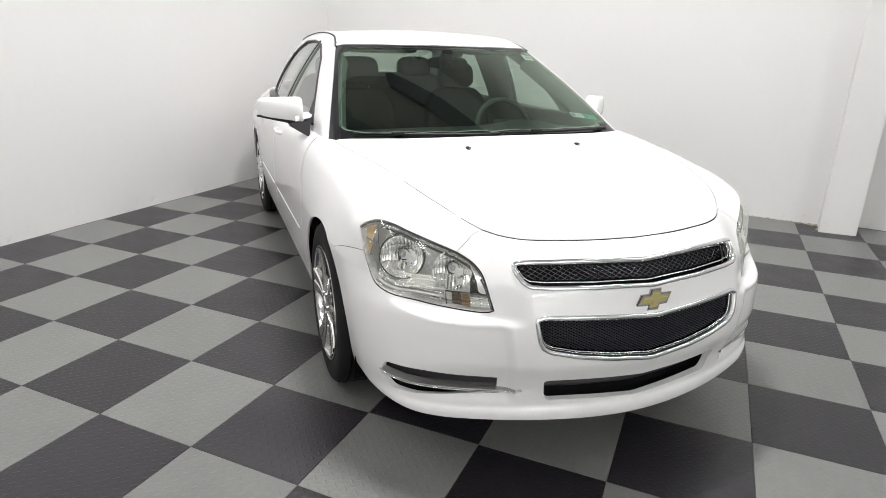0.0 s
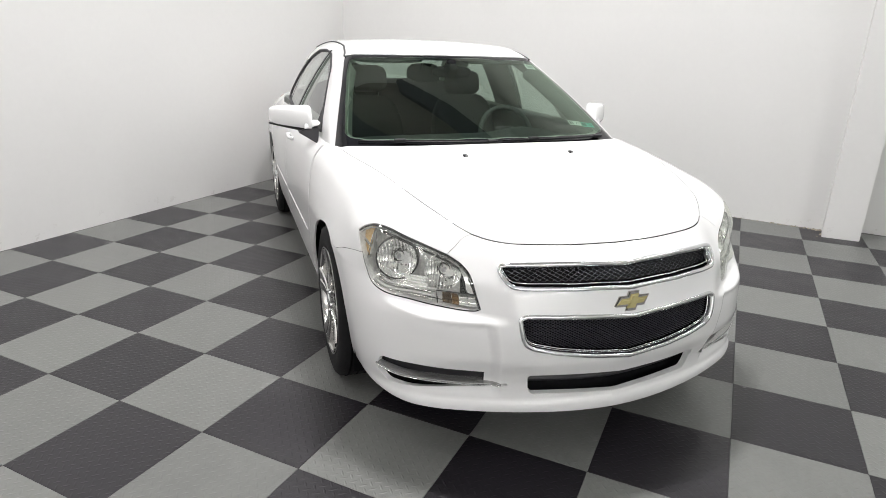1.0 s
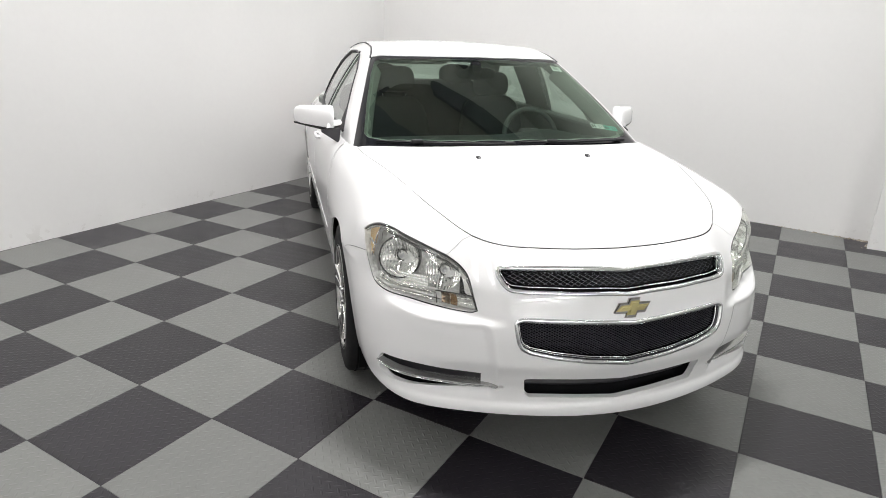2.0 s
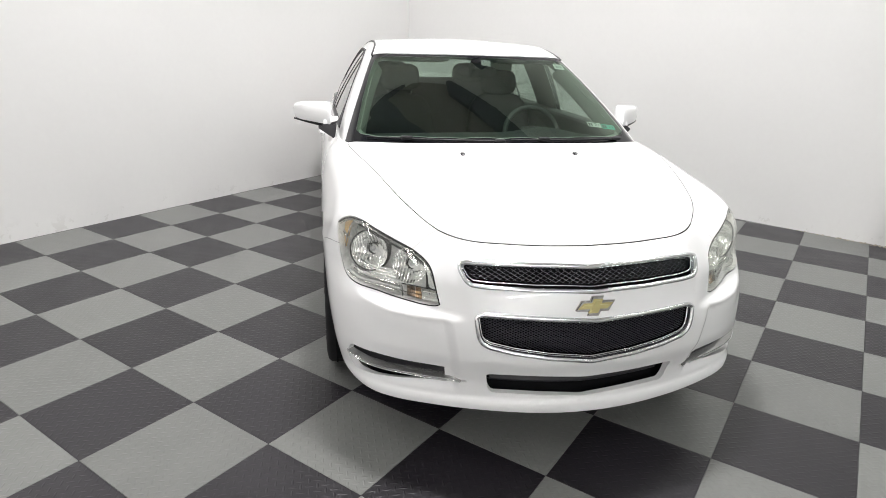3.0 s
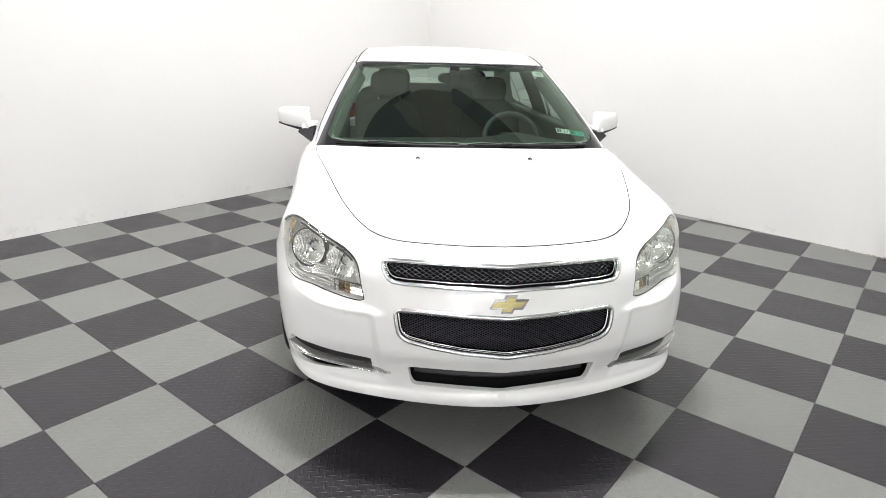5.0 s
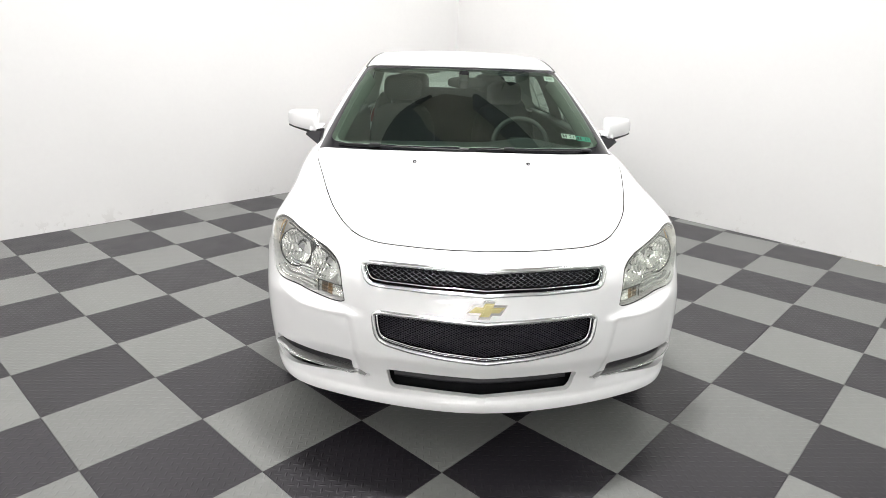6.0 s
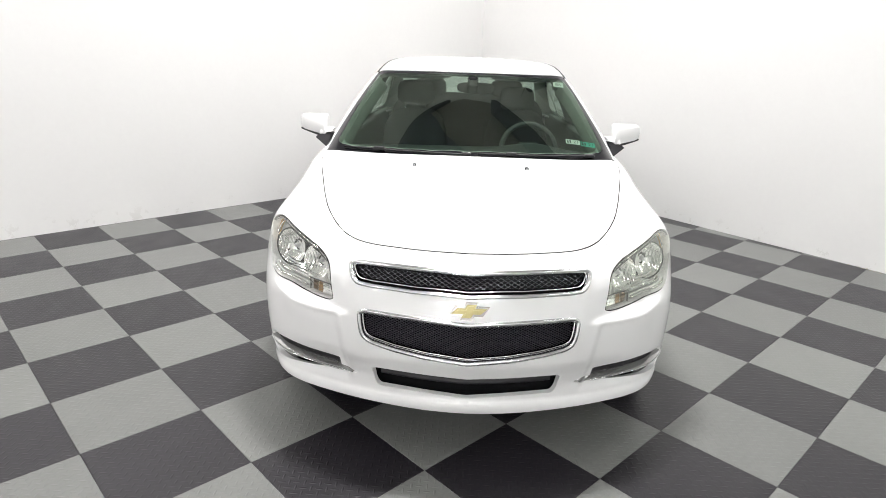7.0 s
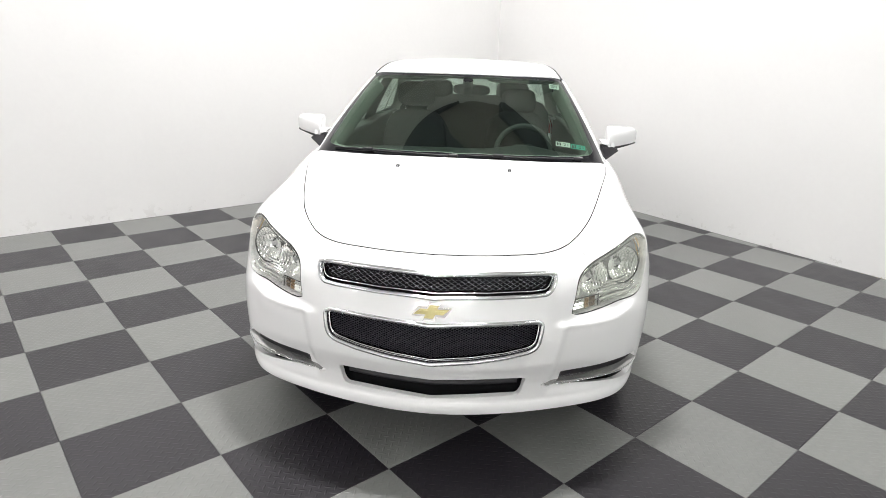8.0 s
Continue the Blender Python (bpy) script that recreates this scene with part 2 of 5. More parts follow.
def lathe(profile, seg=48, axis="x"):
    """A turned shape from (along, radius) pairs."""
    V, F = [], []
    for i in range(seg):
        a = 2 * math.pi * i / seg
        for s, r in profile:
            c = (s, r * math.cos(a), r * math.sin(a))
            V.append(c if axis == "x" else ((c[1], c[2], c[0]) if axis == "z" else (c[1], c[0], c[2])))
    k = len(profile)
    for i in range(seg):
        j = (i + 1) % seg
        for p in range(k - 1):
            F.append((i * k + p, i * k + p + 1, j * k + p + 1, j * k + p))
    return V, F


def merge(*pieces):
    V, F = [], []
    for v, f in pieces:
        n = len(V)
        V += [tuple(a) for a in v]
        F += [tuple(i + n for i in g) for g in f]
    return V, F


# ---- the car's outer form ----

def spline(xs, ys, soft=15):
    """Smooth curve through a few stations, as a dense table."""
    xs, ys = np.array(xs, float), np.array(ys, float)
    n = len(xs)
    h, dl = np.diff(xs), np.diff(ys) / np.diff(xs)
    m = np.zeros(n)
    m[0], m[-1] = dl[0], dl[-1]
    for i in range(1, n - 1):
        m[i] = 0 if dl[i - 1] * dl[i] <= 0 else (h[i - 1] + h[i]) / (h[i] / dl[i - 1] + h[i - 1] / dl[i])
    tx = np.linspace(xs[0], xs[-1], 600)
    k = np.clip(np.searchsorted(xs, tx) - 1, 0, n - 2)
    s = (tx - xs[k]) / h[k]
    ty = (ys[k] * (1 + 2 * s) * (1 - s) ** 2 + m[k] * h[k] * s * (1 - s) ** 2
          + ys[k + 1] * s * s * (3 - 2 * s) + m[k + 1] * h[k] * s * s * (s - 1))
    ker = np.hanning(2 * soft + 1)
    ker /= ker.sum()
    pad = np.r_[2 * ty[0] - ty[soft:0:-1], ty, 2 * ty[-1] - ty[-2:-soft - 2:-1]]
    ty = np.convolve(pad, ker, "valid")
    return lambda x: np.interp(x, tx, ty)


def smax(a, b, k):
    h = np.clip(0.5 + 0.5 * (a - b) / k, 0, 1)
    return b + (a - b) * h + k * h * (1 - h)


NOSE = spline((.10, .17, .190, .208, .228, .242, .258, .32, .36, .43, .50, .58, .62, .67, .74, .80, .86, .95, 1.1),
              (.24, .112, .086, .077, .0745, .0763, .086, .079, .066, .040, .037, .050, .064, .084, .132, .175, .225, .32, .5), 5)
CORNER = spline((.10, .17, .20, .238, .266, .34, .48, .556, .582, .64, .75, 1.1), (.36, .405, .428, .436, .422, .429, .420, .412, .336, .327, .331, .30), 4)
CORNER_END = spline((.10, .17, .20, .238, .266, .34, .46, .54, .60, .66, .75, 1.1), (.36, .405, .428, .436, .419, .428, .424, .408, .372, .338, .331, .30), 8)
FLANK = spline((.10, .17, .22, .35, .5, .65, .75, .85, .95, 1.02, 1.2), (.78, .825, .845, .875, .889, .8925, .888, .872, .838, .806, .70))
CROWN = spline((-.1, .15, .25, .4, .6, .8, 1.0, 1.2, 1.5, 2.2, 3.4, 4.0, 4.3, 4.75, 4.95),
               (.69, .80, .845, .885, .918, .945, .967, .985, 1.0, 1.0, 1.005, 1.0, .995, .985, .965))


def ease(u):
    u = np.clip(u, 0, 1)
    return u * u * (3 - 2 * u)


def body(x, y, z):
    """Lower body: negative inside."""
    x = np.abs(x)
    front = NOSE(z) + 0.40 * x * x - y
    front = front + 0.034 * ease((x - 0.40) / 0.13) * ease((z - 0.556) / 0.026)
    # the middle of the bumper stands forward of its wings
    front = front + 0.015 * ease((x - 0.404 - 0.17 * (z - 0.2)) / 0.034) * ease((0.580 - z) / 0.04) * ease((z - 0.260) / 0.055)
    # the shelf under the lamps climbs towards the wheels
    climb = 0.10 * np.clip(x - 0.66, 0, 0.2) * np.exp(-((z - 0.58) / 0.05) ** 2)
    # and fades into the wing before it reaches them
    fade = ease((x - 0.68) / 0.11)
    corner = (x - y - (1 - fade) * CORNER(z - climb) - fade * CORNER_END(z)) * 0.7071
    w = FLANK(z) - 0.055 * np.exp(-((y - 0.82) / 0.42) ** 2) * np.clip((z - 0.66) / 0.2, 0, 1.2) - 0.035 * np.clip((1.05 - y) / 0.6, 0, 2) ** 2 - 0.055 * np.clip((y - 3.7) / 1.1, 0, 2) ** 2 - 0.09 * np.clip((y - 3.2) / 1.0, 0, 1) * np.clip((z - 0.76) / 0.2, 0, 1.2)
    side = x - w
    rear = y - (4.86 - 0.20 * x * x - 0.5 * np.clip(z - 0.75, 0, 1) ** 2 - 0.35 * np.clip(0.45 - z, 0, 1) ** 2)
    rcorner = (x + y - 5.42) * 0.7071
    bow = 0.04 + 0.17 * np.clip((1.0 - y) / 0.8, 0, 1.2) ** 2
    top = (z - (CROWN(y) - bow * x * x)) * 0.97
    f = smax(smax(front, corner, 0.035), side, 0.10)
    f = smax(smax(f, rear, 0.10), rcorner, 0.15)
    return smax(f, top, 0.10)


ROOF = spline((1.0, 1.7, 2.05, 2.4, 2.8, 3.2, 3.6, 4.5), (1.20, 1.385, 1.422, 1.444, 1.451, 1.440, 1.405, 1.25))


def cabin(x, y, z):
    """Greenhouse: negative inside."""
    x = np.abs(x)
    shield = (z - (0.955 + 0.51 * (y - 1.20 - 0.23 * x * x) - 0.06 * (y - 1.65) ** 2 + .012)) * 0.88
    back = (z - (0.98 + 0.62 * (4.36 - y - 0.20 * x * x))) * 0.85
    side = (x - (0.815 - 0.36 * (z - 0.95) - 0.42 * np.clip(z - 0.95, 0, 1) ** 2 - 0.03 * (np.minimum(y - 2.6, 0) / 1.2) ** 2 - 0.055 * np.clip(y - 2.6, 0, 3) ** 2)) * 0.9
    roof = z - (ROOF(y) - 0.085 * x * x)
    f = smax(shield, roof, 0.05)
    f = smax(f, back, 0.08)
    return smax(f, side, 0.06)


from mathutils.geometry import delaunay_2d_cdt
def slope(f, P, e=1e-3):
    g = np.stack([f(*(P + np.eye(3)[i] * e).T) - f(*(P - np.eye(3)[i] * e).T) for i in range(3)], 1)
    return g / (np.linalg.norm(g, axis=1, keepdims=True) + 1e-12)


def land(f, O, D, far=3.5):
    """Where rays from inside leave the form."""
    lo, hi = np.zeros(len(O)), np.full(len(O), far)
    for _ in range(44):
        mid = 0.5 * (lo + hi)
        inside = f(*(O + D * mid[:, None]).T) < 0
        lo, hi = np.where(inside, mid, lo), np.where(inside, hi, mid)
    return O + D * (0.5 * (lo + hi))[:, None]


class Dome:
    """Sheet coordinates round a centre inside the form."""

    def __init__(self, f, centre, axis):
        self.f, self.o = f, np.array(centre, float)
        a = np.array(axis, float)
        self.a = a / np.linalg.norm(a)
        r = np.cross(self.a, (0, 0, 1.0)) if abs(self.a[2]) < 0.999 else np.array((1.0, 0, 0))
        self.r = r / np.linalg.norm(r)
        self.u = np.cross(self.r, self.a)

    def flat(self, P):
        d = np.array(P, float) - self.o
        d /= np.linalg.norm(d, axis=1, keepdims=True)
        th = np.arccos(np.clip(d @ self.a, -1, 1))
        k = th / np.maximum(np.sin(th), 1e-9)
        return np.stack([d @ self.r * k, d @ self.u * k], 1)

    def lift(self, Q):
        th = np.linalg.norm(Q, axis=1)
        k = np.sinc(th / np.pi)
        D = np.cos(th)[:, None] * self.a + (Q[:, :1] * k[:, None]) * self.r + (Q[:, 1:] * k[:, None]) * self.u
        return land(self.f, np.broadcast_to(self.o, D.shape), D)


class Flank:
    """Sheet coordinates (y, z) on the form's side."""

    def __init__(self, f, sign):
        self.f, self.s = f, sign

    def flat(self, P):
        return np.array(P, float)[:, 1:]

    def lift(self, Q):
        O = np.stack([np.zeros(len(Q)), Q[:, 0], Q[:, 1]], 1)
        return land(self.f, O, np.broadcast_to(np.array((self.s, 0.0, 0.0)), O.shape), 1.5)


class Deck:
    """Sheet coordinates (x, y) on the form's top."""

    def __init__(self, f):
        self.f = f

    def lift(self, Q):
        O = np.stack([Q[:, 0], Q[:, 1], np.full(len(Q), 0.6)], 1)
        return land(self.f, O, np.broadcast_to(np.array((0.0, 0.0, 1.0)), O.shape), 1.0)


def curve(pts, n=6):
    """A smooth open curve through points, with n steps between each two."""
    P = np.array(pts, float)
    if len(P) < 3:
        s = np.linspace(0, 1, n + 1)[:, None]
        return P[0] * (1 - s) + P[-1] * s
    A = np.vstack([2 * P[0] - P[1], P, 2 * P[-1] - P[-2]])
    out = []
    for i in range(len(P) - 1):
        p0, p1, p2, p3 = A[i:i + 4]
        for s in np.arange(n) / n:
            out.append(0.5 * (2 * p1 + (p2 - p0) * s + (2 * p0 - 5 * p1 + 4 * p2 - p3) * s * s + (3 * p1 - p0 - 3 * p2 + p3) * s ** 3))
    out.append(P[-1])
    return np.array(out)


def loop(*runs):
    """A closed outline from runs that follow one another."""
    out = []
    for r in runs:
        for p in r:
            if not out or np.linalg.norm(np.array(p) - out[-1]) > 1e-4:
                out.append(np.array(p, float))
    if np.linalg.norm(out[0] - out[-1]) < 1e-4:
        out.pop()
    return np.array(out)


def flip(P):
    return np.array(P, float) * np.array((-1.0, 1.0, 1.0))


def sided(P, s):
    return np.array(P, float) * np.array((s, 1.0, 1.0))


def ccw(Q):
    a = np.sum(Q[:, 0] * np.roll(Q[:, 1], -1) - Q[:, 1] * np.roll(Q[:, 0], -1))
    return Q if a > 0 else Q[::-1].copy()


def inset(Q, d):
    """A closed flat outline, moved inwards by d."""
    Q = ccw(Q)
    t = np.roll(Q, -1, 0) - np.roll(Q, 1, 0)
    t /= np.linalg.norm(t, axis=1, keepdims=True) + 1e-12
    return Q + d * np.stack([-t[:, 1], t[:, 0]], 1)


def within(Q, poly):
    """Which points lie inside a closed outline."""
    x, y = Q[:, 0][:, None], Q[:, 1][:, None]
    a, b = poly, np.roll(poly, -1, 0)
    cross = ((a[:, 1] > y) != (b[:, 1] > y)) & (x < (b[:, 0] - a[:, 0]) * (y - a[:, 1]) / (b[:, 1] - a[:, 1] + 1e-15) + a[:, 0])
    return cross.sum(1) % 2 == 1


def refine(Q, step):
    out = []
    for a, b in zip(Q, np.roll(Q, -1, 0)):
        n = max(1, int(np.ceil(np.linalg.norm(b - a) / step)))
        out += [a + (b - a) * i / n for i in range(n)]
    return np.array(out)


def sheet(chart, outline, holes=(), step=0.035, gap=0.0022, lip=0.014, hole_lip=0.03, push=0.0, flat=False, ridges=()):
    """A skin over the form, bounded by an outline, with holes; its rims turn inwards."""
    from_flat = (lambda P: np.array(P, float)) if flat else chart.flat
    rims = [refine(inset(from_flat(outline), gap), step * 0.7)]
    rims += [refine(inset(from_flat(h), -gap), step * 0.5) for h in holes]
    lo, hi = rims[0].min(0), rims[0].max(0)
    gx = np.arange(lo[0], hi[0], step)
    gy = np.arange(lo[1], hi[1], step * 0.866)
    grid = np.array([(x + (0.5 * step if k % 2 else 0), y) for k, y in enumerate(gy) for x in gx])
    keep = within(grid, rims[0])
    for h in rims[1:]:
        keep &= ~within(grid, h)
    grid = grid[keep]
    lines = [chart.flat(r) for r in ridges]
    edge = np.vstack(rims + lines)
    if len(grid):
        near = np.array([np.min(np.sum((edge - g) ** 2, 1)) for g in grid])
        grid = grid[near > (0.45 * step) ** 2]
    pts = np.vstack([edge, grid]) if len(grid) else edge
    edges, n = [], 0
    for r in rims:
        edges += [(n + i, n + (i + 1) % len(r)) for i in range(len(r))]
        n += len(r)
    for r in lines:
        edges += [(n + i, n + i + 1) for i in range(len(r) - 1)]
        n += len(r)
    vo, _, fo, _, _, _ = delaunay_2d_cdt([Vector(p) for p in pts], edges, [], 0, 1e-7)
    vo = np.array([tuple(v) for v in vo])
    tri = np.array([f for f in fo if len(f) == 3])
    mid = vo[tri].mean(1)
    keep = within(mid, rims[0])
    for h in rims[1:]:
        keep &= ~within(mid, h)
    tri = tri[keep]
    V = chart.lift(vo)
    N = slope(chart.f, V)
    V = V + N * push
    fn = np.cross(V[tri[:, 1]] - V[tri[:, 0]], V[tri[:, 2]] - V[tri[:, 0]])
    turned = (fn * N[tri[:, 0]]).sum(1) < 0
    tri[turned] = tri[turned][:, ::-1]
    verts, norms, faces = [V], [N], [tuple(t) for t in tri]
    base = len(V)
    for k, r in enumerate(rims):
        depth = lip if k == 0 else hole_lip
        if depth <= 0:
            continue
        R = chart.lift(r)
        G = slope(chart.f, R)
        R = R + G * push
        t = np.roll(R, -1, 0) - np.roll(R, 1, 0)
        t /= np.linalg.norm(t, axis=1, keepdims=True) + 1e-12
        side = np.cross(t, G) * (1 if k == 0 else -1)
        mid_n = side + 0.9 * G
        mid_n /= np.linalg.norm(mid_n, axis=1, keepdims=True)
        rr = 0.0015
        verts += [R, R + side * rr * 0.6 - G * rr, R + side * rr * 0.6 - G * depth]
        norms += [mid_n, side, side]
        m = len(r)
        for i in range(m):
            j = (i + 1) % m
            for q in (0, 1):
                f = (base + q * m + i, base + (q + 1) * m + i, base + (q + 1) * m + j, base + q * m + j)
                faces.append(f if k == 0 else f[::-1])
        base += 3 * m
    return np.vstack(verts), faces, np.vstack(norms)


def skin(name, chart, outline, mat, parent, holes=(), label="", **more):
    v, f, n = sheet(chart, outline, holes, **more)
    return put(name, mesh_of(name, v, f, mat, n), parent, label)


def band(chart, outline, profile, flat=False):
    """A moulding along a closed outline: profile rows are (inwards, outwards off the form)."""
    Q = outline if flat else refine(ccw(chart.flat(outline)), 0.012)
    rows = []
    for d, h in profile:
        R = chart.lift(inset(Q, d))
        rows.append(R + slope(chart.f, R) * h)
    n = len(Q)
    V = np.vstack(rows)
    F = []
    for k in range(len(rows) - 1):
        for i in range(n):
            j = (i + 1) % n
            F.append((k * n + i, k * n + j, (k + 1) * n + j, (k + 1) * n + i))
    return V, F


# ---- the room ----
LEFT_C = 5.975         # far wall on the camera's left: y - x
RIGHT_A, RIGHT_B, RIGHT_C = 1.1, 0.9, 5.74   # wall on the right: A x + B y


def slab_along(name, a, b, thick, z0, z1, mat, out, label=""):
    """An upright wall from a to b (x, y) with its thickness on the side of out."""
    a, b, o = Vector((*a, 0)), Vector((*b, 0)), Vector((*out, 0)).normalized() * thick
    bm = bmesh.new()
    low = [bm.verts.new((p.x, p.y, z0)) for p in (a, b, b + o, a + o)]
    top = [bm.verts.new((p.x, p.y, z1)) for p in (a, b, b + o, a + o)]
    bm.faces.new(low)
    bm.faces.new(top)
    for i in range(4):
        j = (i + 1) % 4
        bm.faces.new((low[i], low[j], top[j], top[i]))
    bmesh.ops.recalc_face_normals(bm, faces=bm.faces[:])
    if name == "column":
        bmesh.ops.bevel(bm, geom=[e for e in bm.edges if abs(e.verts[0].co.z - e.verts[1].co.z) > 1], offset=0.006, segments=2, affect="EDGES")
    return tagged(part(name, bm, mat, None), label, "wall" if "wall" in name else "column", kind="structure")


def meet(c1, c2):
    """Where the left-hand line y - x = c1 meets the right-hand wall's line A x + B y = c2."""
    x = (c2 - RIGHT_B * c1) / (RIGHT_A + RIGHT_B)
    return x, x + c1


CORNER_XY = meet(LEFT_C, RIGHT_C)
LEFT_END = (CORNER_XY[0] - 9.5, CORNER_XY[1] - 9.5)
RDIR = Vector((RIGHT_B, -RIGHT_A)).normalized()
PILLAR_S = 5.235       # along the right wall from the corner to the pillar
P0 = Vector(CORNER_XY) + RDIR * PILLAR_S
RN = Vector((RIGHT_A, RIGHT_B)).normalized()
slab_along("wall_left", LEFT_END, (CORNER_XY[0] + 0.2, CORNER_XY[1] + 0.2), 0.2, 0, CEIL, WALL, (-1, 1), "white wall out of view, added to bounce light with faint scuffs at its foot")
slab_along("wall_right", CORNER_XY, P0, 0.2, 0, CEIL, WALL, RN, "white wall out of view, added to bounce light with faint scuffs at its foot")
pf0, pf1 = P0 - RN * 0.235, P0 - RN * 0.20 + RDIR * 0.265
slab_along("column", pf0, pf1, 0.40, 0, CEIL, WALL, RN, "white painted square column at the wall's end")
b0 = P0 + RDIR * 0.268 + RN * 0.13
b1 = b0 + RDIR * 6.0
slab_along("wall_beyond", b0, b1, 0.2, 0, CEIL, WALL, RN, "white painted wall set back behind the column")
far_r = b1
# Unseen walls, added to close the room and bounce light back
slab_along("unseen_wall_near", far_r, far_r + Vector((-1, -1)).normalized() * 13.0, 0.2, 0, CEIL, WALL, (1, -1), "white wall out of view, added to bounce light")
near_c = far_r + Vector((-1, -1)).normalized() * 13.0
slab_along("unseen_wall_behind", near_c, LEFT_END, 0.2, 0, CEIL, WALL, (-1, -1), "white wall out of view, added to bounce light")

# broken plaster at the column's foot
rng = random.Random(5)
chips = bmesh.new()
for k in range(90):
    reach = rng.random() ** 2.2
    at = P0 - RDIR * (0.01 + 0.75 * reach) - RN * rng.uniform(0.004, 0.05 - 0.03 * reach)
    if k % 6 == 0:
        at = pf0 + RDIR * rng.uniform(-0.03, 0.03) + RN * rng.uniform(-0.03, 0.12) - RDIR * 0.015
    size = rng.uniform(0.003, 0.009)
    made = bmesh.ops.create_icosphere(chips, subdivisions=1, radius=size, matrix=Matrix.Translation((at.x, at.y, size * 0.35)))
    for v in made["verts"]:
        v.co += Vector((rng.uniform(-1, 1), rng.uniform(-1, 1), rng.uniform(-.3, .3))) * size * 0.35
        v.co.z = max(v.co.z, 0.0)
tagged(part("plaster_rubble", chips, RUBBLE, None), "crumbs of grey and brown plaster along the wall's foot", "rubble", kind="stuff")

bm = box((34, 34, 0.2), (0, -2, CEIL + 0.10))
tagged(part("ceiling", bm, DECK, None), "white painted roof deck", "ceiling", kind="structure")


TINTS = [(1.0, 0.968, 0.966), (1.0, 0.985, 0.980), (0.965, 1.0, 0.972)]    # lamp colours by side: pinkish left, neutral middle, greenish right


def unseen_light(at, share, long=2.4, turn=45):
    """An unseen hanging strip, added for its light: two tubes, white enamel trough, lamp."""
    root = new("unseen_light")
    root.matrix_basis = Matrix.Translation((at[0], at[1], CEIL - 0.7)) @ pose(0, 0, 0, 0, 0, turn)
    tagged(root, "unseen strip light with two bright tubes, placed for the light it gives", "ceiling light", "ceiling lights")
    part("trough", joined(box((long + 0.1, 0.26, 0.03), (0, 0, 0.05), 0.008), box((long + 0.1, 0.02, 0.07), (0, 0.13, 0.02), 0.004), box((long + 0.1, 0.02, 0.07), (0, -0.13, 0.02), 0.004)), FIXTURE, root)
    for s in (-1, 1):
        v, f = tube([(-long / 2, 0.06 * s, 0.005), (long / 2, 0.06 * s, 0.005)], 0.016, 10)
        put("tube", mesh_of("tube", v, f, TUBE), root)
        v, f = tube([(0.38 * long * s, 0, 0.06), (0.38 * long * s, 0, 0.7)], 0.005, 6)
        put("hanger", mesh_of("hanger", v, f, STEEL), root)
    lamp = bpy.data.lights.new("strip_lamp", "AREA")
    lamp.shape, lamp.size, lamp.size_y, lamp.energy, lamp.color = "RECTANGLE", long, 0.24, LAMP_W * share, TINTS[0 if at[0] < -1 else 2 if at[0] > 1 else 1]
    ob = new("strip_lamp", lamp)
    ob.matrix_basis = Matrix.Translation((at[0], at[1], CEIL - 0.73)) @ pose(0, 0, 0, 0, 0, turn)


TUBE = glowing("lit_tube", (1.0, 0.995, 0.985), 7.0)
for x, y, share in ADDED_LAMPS:
    unseen_light((x, y), share)
# Added lamp in the corner that fills the car's shadow on the walls
unseen_light((0.24, 5.36), 0.60, 1.1, 0)
# Lamp over the bonnet, told by the shadow round the car's nose
unseen_light((-0.05, 1.35), 2.65, 0.8, 0)


# unseen dark ceiling field and two darker bands, shaped to give the windscreen's reflection
def prism(ring, z0, z1):
    bm = bmesh.new()
    f = bm.faces.new([bm.verts.new((x, y, z0)) for x, y in ring])
    ext = bmesh.ops.extrude_face_region(bm, geom=[f])
    for v in ext["geom"]:
        if isinstance(v, bmesh.types.BMVert):
            v.co.z += z1 - z0
    bmesh.ops.recalc_face_normals(bm, faces=bm.faces[:])
    return bm


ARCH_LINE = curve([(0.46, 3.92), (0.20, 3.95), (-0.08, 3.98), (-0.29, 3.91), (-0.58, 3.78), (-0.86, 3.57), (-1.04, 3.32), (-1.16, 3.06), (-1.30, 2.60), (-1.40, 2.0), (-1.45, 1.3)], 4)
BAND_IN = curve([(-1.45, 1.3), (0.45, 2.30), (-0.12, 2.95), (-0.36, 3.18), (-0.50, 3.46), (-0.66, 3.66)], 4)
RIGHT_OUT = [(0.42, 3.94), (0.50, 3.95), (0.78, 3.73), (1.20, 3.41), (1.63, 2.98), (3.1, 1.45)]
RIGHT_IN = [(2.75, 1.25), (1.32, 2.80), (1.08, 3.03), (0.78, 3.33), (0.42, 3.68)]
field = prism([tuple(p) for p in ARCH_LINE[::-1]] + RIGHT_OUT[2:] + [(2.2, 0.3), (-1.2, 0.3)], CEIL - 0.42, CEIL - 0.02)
tagged(part("reflected_field", field, CEILING_BROWN, None), "unseen brown-grey ceiling field, its arched edge shaped for the windscreen's reflection", "ceiling", kind="structure")
tagged(part("reflected_band", prism(RIGHT_OUT + RIGHT_IN, CEIL - 0.52, CEIL - 0.42), CEILING_DARK, None), "unseen dark band under the ceiling, shaped for the windscreen's reflection", "beam", "ceiling beams")
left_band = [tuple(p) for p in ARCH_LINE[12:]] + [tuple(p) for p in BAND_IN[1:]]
tagged(part("reflected_band", prism(left_band, CEIL - 0.52, CEIL - 0.42), CEILING_DARK, None), "unseen dark curved band under the ceiling, shaped for the windscreen's reflection", "beam", "ceiling beams")

